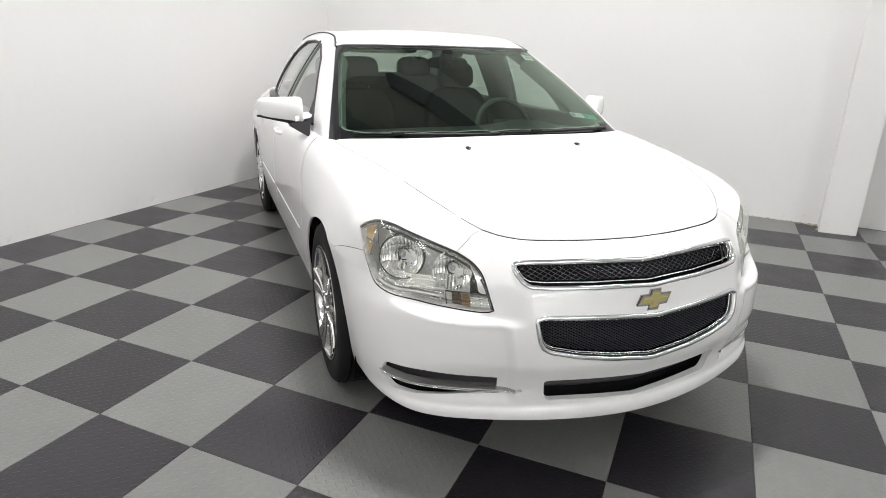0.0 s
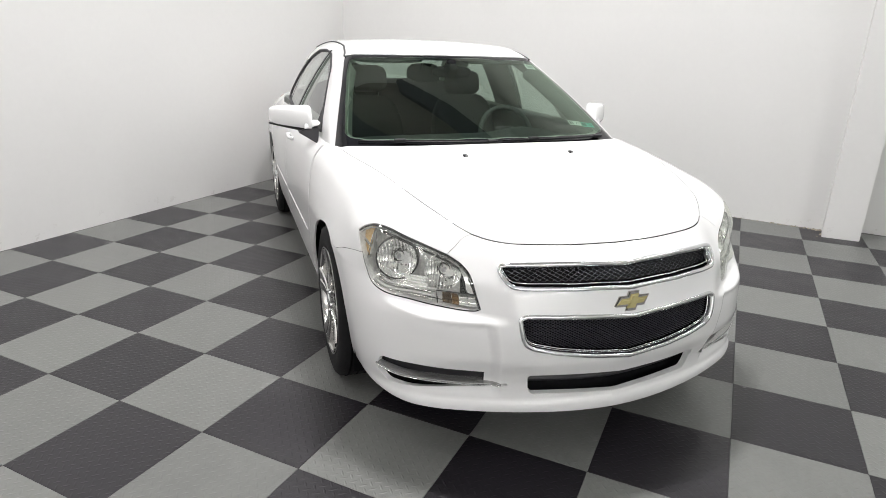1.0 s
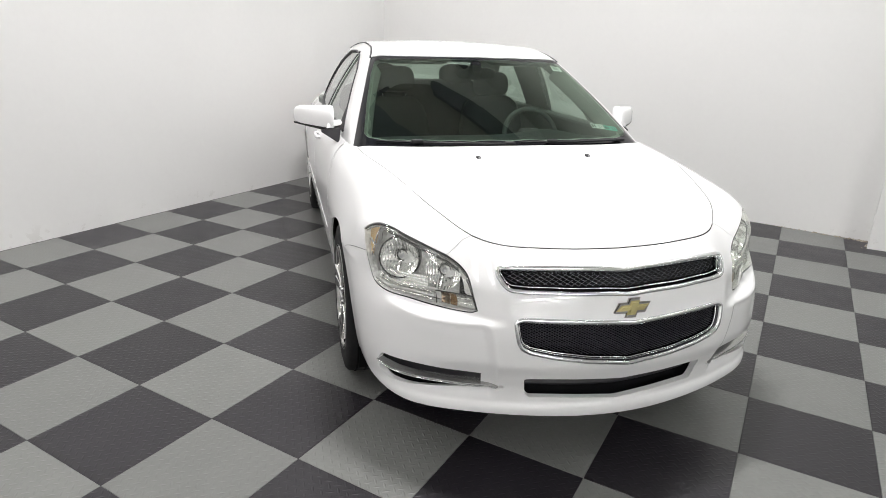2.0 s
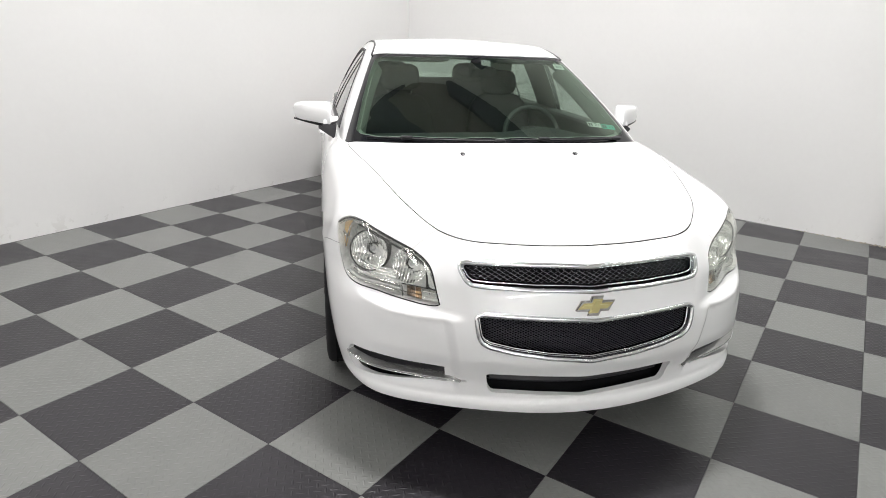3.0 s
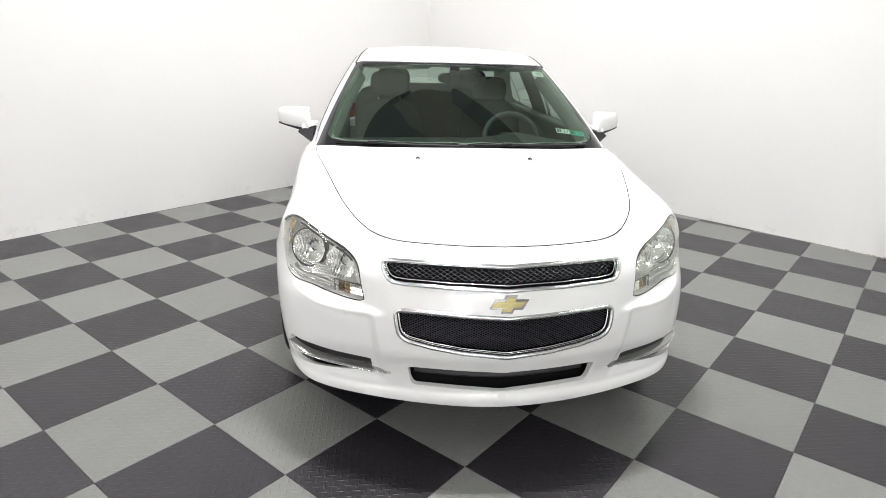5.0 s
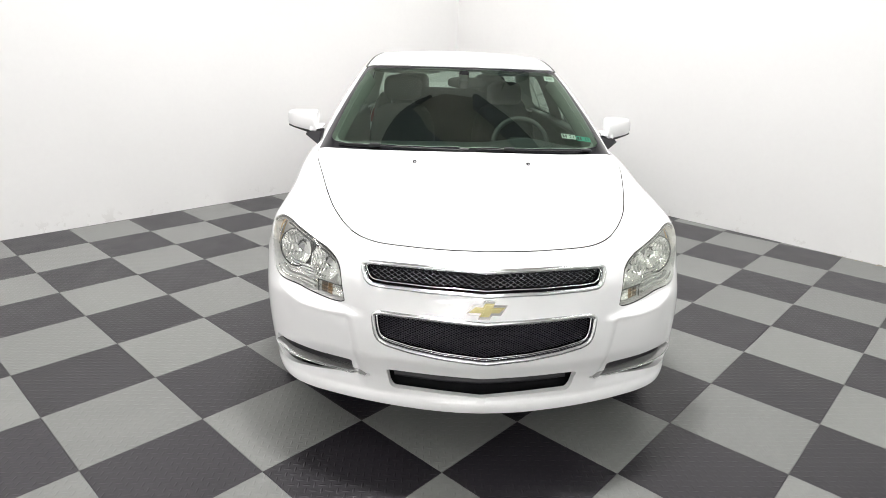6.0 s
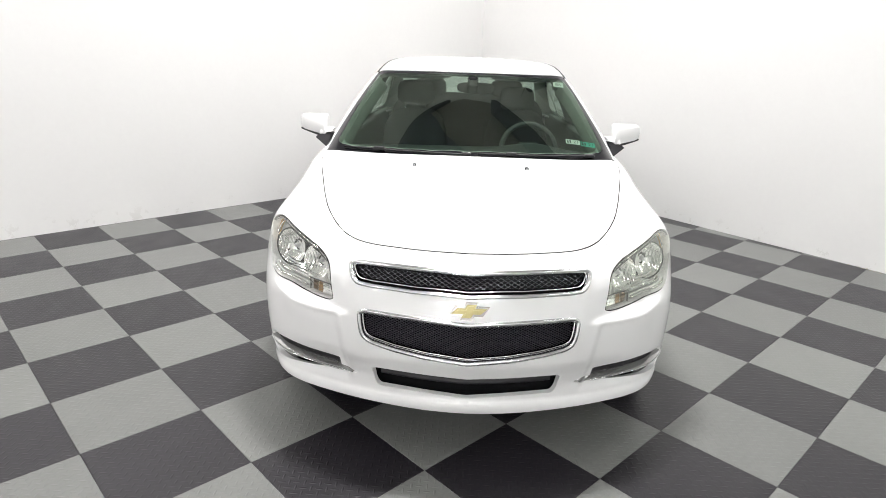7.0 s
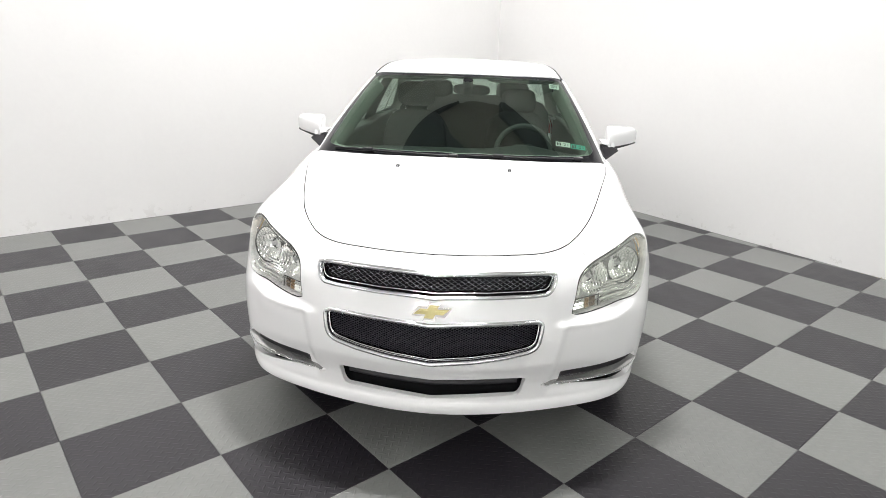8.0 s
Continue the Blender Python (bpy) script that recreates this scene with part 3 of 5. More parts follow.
# Unidentified dark thing, added as a box for its blot in the windscreen's reflection
unit = new("reflected_box")
unit.matrix_basis = pose(1.2, 4.62, CEIL - 0.55, 0, 0, 40)
tagged(unit, "unseen dark box under the ceiling, put there for its reflection", "heater")
part("casing", box((0.50, 0.34, 0.26), (0, 0, 0), 0.02), CEILING_DARK, unit)
for k in range(5):
    part("underside_bar", box((0.42, 0.03, 0.012), (0, -0.11 + 0.055 * k, -0.136), 0.003), STEEL, unit)
for x in (-0.2, 0.2):
    part("hanger", box((0.015, 0.015, 0.42), (x, 0, 0.34)), STEEL, unit)


# ---- the car ----
car = new("car")
tagged(car, "white four-door saloon car parked diagonally on a chequered floor", "car")
FRONT = Dome(body, (0, 1.1, 0.45), (0, -0.8, 0.6))
TAIL = Dome(body, (0, 4.0, 0.5), (0, 0.8, 0.6))
TOP = Dome(cabin, (0, 2.6, 0.90), (0, 0, 1))
AXLE_F, AXLE_R, HUB_Z, ARCH = 1.0, 3.84, 0.336, 0.374


def arch(yc, a0, a1, n=22, r=ARCH):
    """The wheel opening's rim, by angle from the rear (0) over the top (90)."""
    a = np.radians(np.linspace(a0, a1, n))
    return np.stack([np.full(n, 0.87), yc + r * np.cos(a), HUB_Z + 0.945 * r * np.sin(a)], 1)


def crest(xy, n=5):
    """A smooth line over the bonnet's top, from its plan."""
    P = curve([(x, y, 0.5) for x, y in xy], n)
    return land(body, P, np.broadcast_to(np.array((0, 0, 1.0)), P.shape), 1.0)


MEET = tuple(land(body, np.array([(.488, .338, .5)]), np.array([(0, 0, 1.0)]), 1.0)[0])
SEAM = curve([(0, .191, .789), (.15, .202, .790), (.27, .225, .792), (.375, .254, .795), (.445, .290, .804), MEET], 5)
SEAM_SIDE = crest([(.488, .338), (.535, .405), (.576, .49), (.614, .61), (.650, .745), (.708, .98), (.743, 1.15), (.762, 1.30)])
COWL = curve([(.762, 1.30, .970), (.5, 1.21, .985), (.25, 1.175, .99), (0, 1.165, .99)], 5)
# headlamp outline: from the tip, along the top to the inner corner, then back along the foot
LAMP_TOP = curve([(.827, .574, .788), (.810, .548, .811), (.782, .518, .823), (.745, .475, .819), (.705, .432, .803), (.652, .380, .783), (.582, .315, .757)], 4)
LAMP_IN = curve([(.582, .315, .757), (.545, .272, .731), (.521, .240, .695), (.505, .213, .630), (.496, .199, .594)], 4)
LAMP_FOOT = curve([(.496, .199, .594), (.520, .214, .585), (.585, .275, .582), (.665, .352, .583), (.742, .435, .597), (.782, .487, .620), (.801, .517, .665), (.814, .536, .712)], 4)
LAMP_OUT = curve([(.814, .536, .712), (.822, .556, .752), (.827, .574, .788)], 3)
WING_SEAM = curve([(.814, .536, .712), (.836, .59, .706), (.854, .640, .697), (.869, .685, .686), (.881, .75, .664)], 3)
LAMP = loop(LAMP_TOP, LAMP_IN, LAMP_FOOT, LAMP_OUT)

UPPER = [(0, .139, .735), (.182, .158, .741), (.30, .18, .742), (.415, .213, .740), (.437, .216, .733), (.436, .200, .712), (.420, .172, .684), (.400, .160, .671), (.35, .141, .668), (.20, .101, .666), (0, .082, .660)]
LOWER = [(0, .051, .577), (.15, .06, .586), (.28, .09, .590), (.372, .121, .591), (.395, .13, .580), (.392, .122, .545), (.385, .114, .508), (.375, .107, .489), (.352, .097, .475), (.27, .071, .457), (.154, .05, .440), (0, .042, .424)]
INTAKE = [(0, .067, .349), (.15, .073, .358), (.325, .106, .362), (.346, .114, .359), (.338, .118, .300), (.326, .116, .280), (.15, .086, .275), (0, .079, .264)]
FOG = [(.786, .415, .346), (.776, .395, .372), (.690, .310, .377), (.585, .231, .373), (.484, .168, .367), (.44, .155, .342), (.404, .139, .316), (.481, .175, .308), (.581, .238, .299), (.690, .325, .288), (.749, .400, .284), (.780, .425, .312)]


def both(half):
    """A closed outline on both sides of the car from its one half."""
    h = np.array(half, float)
    return loop(h, flip(h[::-1]))


def rounded(pts, n=4):
    """A closed outline with its corners a little eased."""
    P = np.array(pts, float)
    out = []
    for a, b, c in zip(np.roll(P, 1, 0), P, np.roll(P, -1, 0)):
        d = min(np.linalg.norm(a - b), np.linalg.norm(c - b), 0.03) * 0.4
        p, q = b + (a - b) / np.linalg.norm(a - b) * d, b + (c - b) / np.linalg.norm(c - b) * d
        for s in np.linspace(0, 1, n):
            out.append((1 - s) ** 2 * p + 2 * s * (1 - s) * b + s * s * q)
    return np.array(out)


UPPER_RIM, LOWER_RIM, INTAKE_RIM = rounded(both(UPPER)), rounded(both(np.array(LOWER) * (.985, 1, 1))), rounded(both(INTAKE))
FOG_RIM = rounded(FOG)


def finer(pts, step=0.05):
    """The same closed outline with its long runs cut into short ones."""
    P = np.array(pts, float)
    out = []
    for a, b in zip(P, np.roll(P, -1, 0)):
        n = max(1, int(np.linalg.norm(b - a) / step))
        out += [a + (b - a) * k / n for k in range(n)]
    return np.array(out)


def nose_at(x, z, back=0.0):
    x, z = np.atleast_1d(np.array(x, float)), np.atleast_1d(np.array(z, float))
    P = land(body, np.stack([x, np.full(len(x), 1.0), z], 1), np.broadcast_to(np.array((0.0, -1.0, 0.0)), (len(x), 3)), 1.6)
    return P + np.array((0, back, 0))


def ridge(z, x0, x1):
    xs = np.linspace(x0, x1, 40)
    return nose_at(xs, np.full(40, z))


def fold(d):
    """The upright edge where the bumper's middle meets its wing."""
    zs = np.linspace(.280, .545, 30)
    return nose_at(.405 + .17 * (zs - .2) + d, zs)


# bonnet
hood = skin("hood", FRONT, loop(SEAM, SEAM_SIDE, COWL, flip(COWL[::-1]), flip(SEAM_SIDE[::-1]), flip(SEAM[::-1])), PAINT, car, label="smooth white painted bonnet", step=0.025, gap=0.0030, lip=0.004)

# bumper cover, from under the lamps round to the wheel openings
half = loop(SEAM, curve([MEET, (.525, .330, .803), (.553, .318, .782), (.582, .315, .757)], 3), LAMP_IN, LAMP_FOOT, WING_SEAM,
            arch(AXLE_F, 116, 197, 20), curve([(.843, .62, .250), (.80, .50, .243), (.735, .40, .235), (.62, .295, .226), (.46, .195, .219), (.27, .127, .213), (0, .102, .207)], 4))
bumper = skin("front_bumper", FRONT, both(half), PAINT, car, [UPPER_RIM, LOWER_RIM, INTAKE_RIM, FOG_RIM, flip(FOG_RIM)], "white painted front bumper with grille openings", step=0.014, gap=0.0014, lip=0.005, hole_lip=0.022,
              ridges=[sided(ridge(z, .42, .80), s) for z in (.550, .558, .563, .568, .574, .580, .588) for s in (1, -1)] + [sided(ridge(z, .02, .74), s) for z in (.243, .250, .257, .264) for s in (1, -1)] + [sided(fold(d), s) for d in (-.004, .008, .020, .033) for s in (1, -1)])

# Dark tube under the bonnet's seam, put in to make the gap look shaded
GAP_LINE = both(loop(SEAM, SEAM_SIDE, COWL))
P = FRONT.lift(refine(FRONT.flat(GAP_LINE), 0.03))
put("gap_shade", mesh_of("gap_shade", *tube(P - slope(body, P) * 0.0115, 0.009, 6, True), LINER), hood, "dark strip under the bonnet gap that stands for its shade")

# wings
for s in (1, -1):
    wing = loop(SEAM_SIDE, curve([(.762, 1.30, .970), (.80, 1.40, .968), (.825, 1.47, .955)], 3), curve([(.87, 1.475, .90), (.89, 1.475, .70), (.885, 1.47, .45), (.872, 1.46, .30)], 4),
                curve([(.865, 1.42, .235), (.855, 1.37, .212)], 2), arch(AXLE_F, -18, 116, 26), WING_SEAM[::-1], LAMP_OUT, LAMP_TOP, curve([(.582, .315, .757), (.553, .318, .782), (.525, .330, .803), MEET], 3))
    skin("fender", FRONT, sided(wing, s), PAINT, car, label="white painted front wing over the wheel", step=0.025, gap=0.0006, lip=0.008)

# doors, sills and rear quarters
for s in (1, -1):
    side = Flank(body, s)
    front_edge = curve([(.8, 1.475, .955), (.89, 1.478, .90), (.89, 1.478, .70), (.885, 1.473, .45), (.872, 1.463, .305)], 3)
    d = skin("front_door", side, loop(front_edge, curve([(.87, 1.463, .305), (.87, 2.52, .305)], 10), curve([(.87, 2.52, .305), (.89, 2.56, .55), (.85, 2.55, .975)], 4), curve([(.8, 2.55, .975), (.8, 1.475, .955)], 10)), PAINT, car, label="white painted front door", step=0.05, gap=0.0004)
    r_edge = np.vstack([curve([(.87, 3.40, .305), (.87, 3.425, .36)], 3), arch(AXLE_R, 172, 118, 14, ARCH + 0.012), curve([(.87, 3.66, .70), (.85, 3.63, .99)], 4)])
    d2 = skin("rear_door", side, loop(curve([(.87, 2.522, .305), (.87, 3.40, .305)], 8), r_edge, curve([(.8, 3.63, .99), (.8, 2.552, .975)], 8), curve([(.8, 2.552, .975), (.89, 2.563, .55), (.87, 2.523, .305)], 4)), PAINT, car, label="white painted rear door", step=0.05, gap=0.0015)
    skin("sill", side, loop(curve([(.86, 1.375, .19), (.86, 3.43, .19)], 14), curve([(.86, 3.43, .19), (.86, 3.40, .30)], 3), curve([(.87, 3.40, .30), (.87, 1.40, .30)], 14)), PAINT, car, label="white painted sill under the doors", step=0.05)
    quarter = loop(arch(AXLE_R, 116, -20, 26), curve([(.85, 4.30, .20), (.80, 4.62, .24)], 4), curve([(.8, 4.62, .24), (.82, 4.62, .60), (.78, 4.60, .95)], 5), curve([(.8, 4.60, .95), (.8, 4.2, 1.0), (.8, 3.64, .992)], 5), curve([(.85, 3.64, .992), (.87, 3.67, .70)], 4))
    skin("rear_fender", side, quarter, PAINT, car, label="white painted rear wing over the wheel", step=0.05)
    # door furniture
    for door, ys, hy in ((d, (1.56, 2.50), 2.38), (d2, (2.60, 3.38), 3.44)):
        Q = np.array([(y, 0.50) for y in np.linspace(*ys, 24)])
        P = side.lift(Q) + slope(body, side.lift(Q)) * 0.0005
        v, f = tube(P, [0.001] + [0.0042] * 22 + [0.001], 8, squash=0.9)
        put("side_moulding", mesh_of("side_moulding", v, f, PAINT), door, "slim white rubbing strip")
        P = side.lift(np.array([(hy - 0.10, 0.862), (hy - 0.07, 0.865), (hy, 0.867), (hy + 0.07, 0.865), (hy + 0.10, 0.862)]))
        P = P + np.array((s, 0, 0)) * np.array([0.002, 0.018, 0.022, 0.018, 0.002])[:, None]
        v, f = tube(curve(P, 4), 0.011, 8)
        put("door_handle", mesh_of("door_handle", v, f, PAINT), door, "white pull handle")

# belt strips that close the doors' tops to the glass
for s in (1, -1):
    belt = np.array([(.73, 1.40), (.73, 3.45), (.812, 3.45), (.822, 2.6), (.822, 1.9), (.812, 1.48), (.79, 1.40)])
    v, f, n = sheet(Deck(body), belt * np.array((s, 1.0)), step=0.05, push=-0.003, lip=0, flat=True)
    put("belt_strip", mesh_of("belt_strip", v, f, PAINT, n), car, "white painted ledge under the side windows")

# tail
TRUNK = loop(curve([(.66, 4.22, 1.02), (.68, 4.45, 1.02), (.66, 4.70, .99)], 4), curve([(.64, 4.74, .97), (.56, 4.80, .74), (0, 4.85, .72)], 5))
skin("trunk_lid", TAIL, both(np.vstack([[(0, 4.28, 1.03)], TRUNK])), PAINT, car, label="white painted boot lid", step=0.05)
BUMP = loop(curve([(0, 4.85, .70), (.56, 4.80, .72), (.74, 4.66, .70), (.80, 4.625, .66)], 4), curve([(.82, 4.625, .55), (.80, 4.625, .25)], 4), curve([(.80, 4.62, .22), (.5, 4.72, .21), (0, 4.78, .21)], 4))
skin("rear_bumper", TAIL, both(BUMP), PAINT, car, label="white painted rear bumper", step=0.05)
for s in (1, -1):
    TL = loop(curve([(.66, 4.72, .955), (.58, 4.80, .74)], 3), curve([(.74, 4.66, .715), (.81, 4.61, .72)], 3), curve([(.80, 4.60, .90), (.76, 4.60, .955)], 3))
    skin("tail_lamp", TAIL, sided(TL, s), REDLENS, car, label="red rear lamp", step=0.04)
    deck = np.array([(.56, 3.40), (.56, 4.20), (.66, 4.215), (.678, 4.45), (.665, 4.70), (.72, 4.655), (.775, 4.60), (.795, 4.2), (.805, 3.8), (.805, 3.40)])
    v, f, n = sheet(Deck(body), deck * np.array((s, 1.0)), step=0.05, push=-0.003, lip=0, flat=True)
    put("rear_shoulder", mesh_of("rear_shoulder", v, f, PAINT, n), car, "white painted shoulder under the rear window")

# dark backing for the unlit depth behind the front openings, and a dark floor pan
def shrunk(x, y, z):
    return body(x, y, z) + 0.075


LINE = Dome(shrunk, (0, 1.1, 0.45), (0, -0.8, 0.6))
skin("dark_backing", LINE, both([(0, .3, .77), (.40, .35, .77), (.48, .40, .70), (.47, .40, .58), (.74, .55, .48), (.74, .6, .22), (.3, .25, .22), (0, .2, .22)]), LINER, car, label="near-black sheet that stands for the unlit depth behind the grille openings", lip=0, step=0.06)
part("underbody", joined(box((1.30, 4.1, 0.10), (0, 2.45, 0.25), 0.02), box((1.62, 1.75, 0.10), (0, 2.40, 0.27), 0.02), box((0.9, 0.5, 0.06), (0, 0.62, 0.235), 0.01)), LINER, car, "dark floor pan")
for yc in (AXLE_F, AXLE_R):
    for s in (1, -1):
        a = np.radians(np.linspace(-25, 205, 26))
        V, F = [], []
        for x in (0.50, 0.66, 0.845):
            for t in a:
                r = ARCH + 0.022
                V.append((s * x, yc + r * math.cos(t), HUB_Z + r * math.sin(t)))
        for k in range(2):
            for i in range(25):
                F.append((k * 26 + i, k * 26 + i + 1, (k + 1) * 26 + i + 1, (k + 1) * 26 + i))
        F.append(tuple(range(26)))
        put("wheel_arch_liner", mesh_of("wheel_arch_liner", V, F, LINER), car, "black wheel housing liner")


# grilles
def mesh_wires(rim, pitch, rise, radius, back):
    """Crossing wires of a diamond mesh, cut off at the rim."""
    poly = ccw(rim[:, [0, 2]])
    lo, hi = poly.min(0), poly.max(0)
    h = hi[1] - lo[1]
    k = rise / pitch
    out = []
    for sgn in (1, -1):
        start = lo[0] - h / k - pitch
        for i in range(int((hi[0] - lo[0] + 2 * h / k + 2 * pitch) / pitch)):
            x0 = start + i * pitch
            s = np.linspace(-0.002, h + 0.002, 60)
            x = x0 + s / k
            z = lo[1] + s if sgn > 0 else hi[1] - s
            Q = np.stack([x, z], 1)
            ok = within(Q, poly)
            if ok.sum() < 3:
                continue
            a, b = np.where(ok)[0][[0, -1]]
            q = Q[np.linspace(a, b, max(3, int((b - a) / 10) + 2)).astype(int)]
            P = nose_at(q[:, 0], q[:, 1], back + 0.0012 * sgn)
            out.append(tube(P, radius, 4))
    return merge(*out)


def grille(name, rim, label, pitch, rise, wire, mat):
    frame_v = band(FRONT, rim, [(-0.004, -0.004), (-0.004, 0.003), (-0.001, 0.007), (0.004, 0.008), (0.009, 0.006), (0.011, 0.001), (0.012, -0.016), (0.011, -0.030)])
    g = put(name, mesh_of(name, *frame_v, CHROME), car, label)
    Q = ccw(FRONT.flat(rim))
    lift_in = FRONT.lift(refine(inset(Q, 0.016), 0.02))
    v, f = mesh_wires(FRONT.lift(refine(inset(Q, 0.019), 0.02)), pitch, rise, wire, 0.022)
    put("mesh", mesh_of("mesh", v, f, mat), g, "dark diamond wire mesh")
    # thin bright inner outline
    v, f = tube(lift_in + np.array((0, 0.014, 0)), 0.0020, 6, True)
    put("bright_bar", mesh_of("bright_bar", v, f, CHROME), g, "thin chrome inner bar")
    return g


STEEL_DARK = plain("dark_grille_plastic", (0.028, 0.026, 0.037), 0.35, 0.2, 0.15)
STEEL_MESH = plain("grey_grille_metal", (0.27, 0.27, 0.30), 0.22, 1.0, 0.15)
grille("upper_grille", UPPER_RIM, "narrow upper grille with a chrome surround", 0.0245, 0.0125, 0.0009, STEEL_MESH)
grille("lower_grille", LOWER_RIM, "wide lower grille with a chrome surround", 0.0168, 0.0088, 0.0016, STEEL_DARK)

# lower air intake with one black slat
slat = []
for z, dy in ((.330, .060), (.318, .042), (.310, .044), (.298, .075)):
    xs = np.linspace(-.32, .32, 17)
    slat.append(nose_at(xs, np.full(17, z) - 0.012 * (1 - np.abs(xs) / 0.32), dy))
V = np.vstack(slat)
F = [(k * 17 + i, k * 17 + i + 1, (k + 1) * 17 + i + 1, (k + 1) * 17 + i) for k in range(3) for i in range(16)]
put("air_intake_slat", mesh_of("air_intake_slat", V, F, BLACK), car, "black plastic slat across the low air intake")

# fog openings: black pocket and a chrome blade
for s in (1, -1):
    rim = sided(FOG_RIM, s)
    pocket = skin("fog_pocket", LINE, sided(np.array(FOG), s), BLACK, car, label="black pocket in the bumper corner", lip=0, step=0.05, push=0.045)
    line = curve([(.786, .425, .338), (.72, .345, .327), (.62, .255, .320), (.52, .19, .315), (.470, .165, .314), (.428, .149, .314)], 6)
    P = FRONT.lift(FRONT.flat(sided(line, s)))
    N = slope(body, P)
    wide = np.interp(np.linspace(0, 1, len(P)), (0, .12, .72, 1), (.006, .014, .0165, .002))
    up = np.array((0, 0, 1.0))
    rows = [P - N * 0.020 + up * (wide * .62)[:, None], P + N * 0.003 + up * (wide * .05)[:, None], P + N * 0.004 - up * (wide * .15)[:, None], P + N * 0.001 - up * (wide * .75)[:, None], P - N * 0.02 - up * (wide * .85)[:, None]]
    n = len(P)
    V = np.vstack(rows)
    F = [(k * n + i, k * n + i + 1, (k + 1) * n + i + 1, (k + 1) * n + i) for k in range(4) for i in range(n - 1)]
    put("blade", mesh_of("blade", V, F, BLADE, smooth=False), pocket, "chrome blade")
    v, f = tube(P + N * 0.0035 - up * (wide * .45)[:, None], 0.0017, 6)
    put("bright_edge", mesh_of("bright_edge", v, f, CHROME), pocket, "bright front edge of the blade")
    wedge = rounded([(.486, .170, .364), (.44, .152, .341), (.406, .138, .318), (.44, .155, .312), (.484, .175, .310)], 3)
    skin("wedge", FRONT, sided(wedge, s), PAINT, pocket, label="white recessed end of the pocket", step=0.02, push=-0.009, gap=0.0005, lip=0.012)

# emblem: a plain gold cross bar on a chrome rim
def bowtie(w, h, grow):
    k = 0.26 * w
    pts = [(-w, -h * .42), (-k - .004, -h * .42), (-k - .010, -h), (k - .010, -h), (k - .002, -h * .42), (w - .022, -h * .42), (w, h * .42), (k + .004, h * .42), (k + .010, h), (-k + .010, h), (-k + .002, h * .42), (-w + .022, h * .42)]
    P = np.array(pts)
    return inset(P, -grow) if grow else ccw(P)


def plate(poly, thick, round_edge, slant):
    bm = bmesh.new()
    vs = [bm.verts.new((x, slant * abs(x) ** 1.6, z)) for x, z in poly]
    f = bm.faces.new(vs)
    ext = bmesh.ops.extrude_face_region(bm, geom=[f])
    for v in ext["geom"]:
        if isinstance(v, bmesh.types.BMVert):
            v.co.y -= thick
    bmesh.ops.recalc_face_normals(bm, faces=bm.faces[:])
    if round_edge:
        top = [e for e in bm.edges if all(v.co.y < -thick * 0.5 + slant * abs(v.co.x) ** 1.6 for v in e.verts)]
        bmesh.ops.bevel(bm, geom=top, offset=round_edge, segments=2, affect="EDGES")
    return bm


at = pose(0, 0.070, 0.620, -16, 0, 0)
emblem = part("emblem", plate(bowtie(.067, .0255, 0.0085), 0.014, 0.004, 0.35), EMBLEM_RIM, car, "gold bar emblem with a chrome rim", m=at)
part("face", plate(bowtie(.063, .0235, 0.0), 0.006, 0.0055, 0.35), GOLD, emblem, "gold enamel face", m=pose(0, -0.0140, 0))


# headlamps
def inner_lamp(x, y, z):
    return body(x, y, z) + 0.078


BEZELRING = plain("dark_lamp_ring", (0.10, 0.10, 0.10), 0.2, 0.9, 0.1)
LAMP_BACK = Dome(inner_lamp, (0, 1.1, 0.45), (0, -0.8, 0.6))


def bowl(parent, at, aim, r, depth, name, ring=True):
    """A round reflector of upright flutes with a bulb and a dark ring, facing along aim."""
    V, F = [], []
    cols, rows = 37, 13
    for i in range(cols):
        y = r * 0.995 * math.sin(math.pi * (i / (cols - 1) - 0.5))
        tall = math.sqrt(r * r - y * y)
        for j in range(rows):
            z = tall * (2 * j / (rows - 1) - 1)
            V.append((-depth * (1 - (y * y + z * z) / (r * r)) + (0.0026 if i % 2 else 0.0) + (0.003 if (j // 2) % 2 and abs(z) > 0.3 * r else 0.0), y, z))
    for i in range(cols - 1):
        for j in range(rows - 1):
            F.append((i * rows + j, (i + 1) * rows + j, (i + 1) * rows + j + 1, i * rows + j + 1))
    m = Matrix.Translation(at) @ Vector(aim).to_track_quat("X", "Z").to_matrix().to_4x4()
    b = put(name, mesh_of(name, V, F, REFLECT, smooth=False), parent, "round fluted chrome reflector", m)
    put("bulb_cap", mesh_of("bulb_cap", *lathe([(-depth, 0.009), (-depth * 0.55, 0.009), (-depth * 0.42, 0.007), (-depth * 0.40, 0.0)], 18, "x"), STEEL), b)
    put("bulb_ring", mesh_of("bulb_ring", *lathe([(-depth, 0.017), (-depth * .80, 0.018), (-depth * .78, 0.021), (-depth, 0.022)], 24, "x"), BEZELRING), b, "dark collar round the bulb")
    if ring:
        put("ring", mesh_of("ring", *lathe([(-.004, r * .985), (.004, r * 1.0), (.005, r * 1.05), (-.004, r * 1.075), (-.03, r * 1.08)], 44, "x"), BEZELRING), b, "dark ring round the reflector")
    return b


def lamp_mid(x, y, z):
    return body(x, y, z) + 0.028


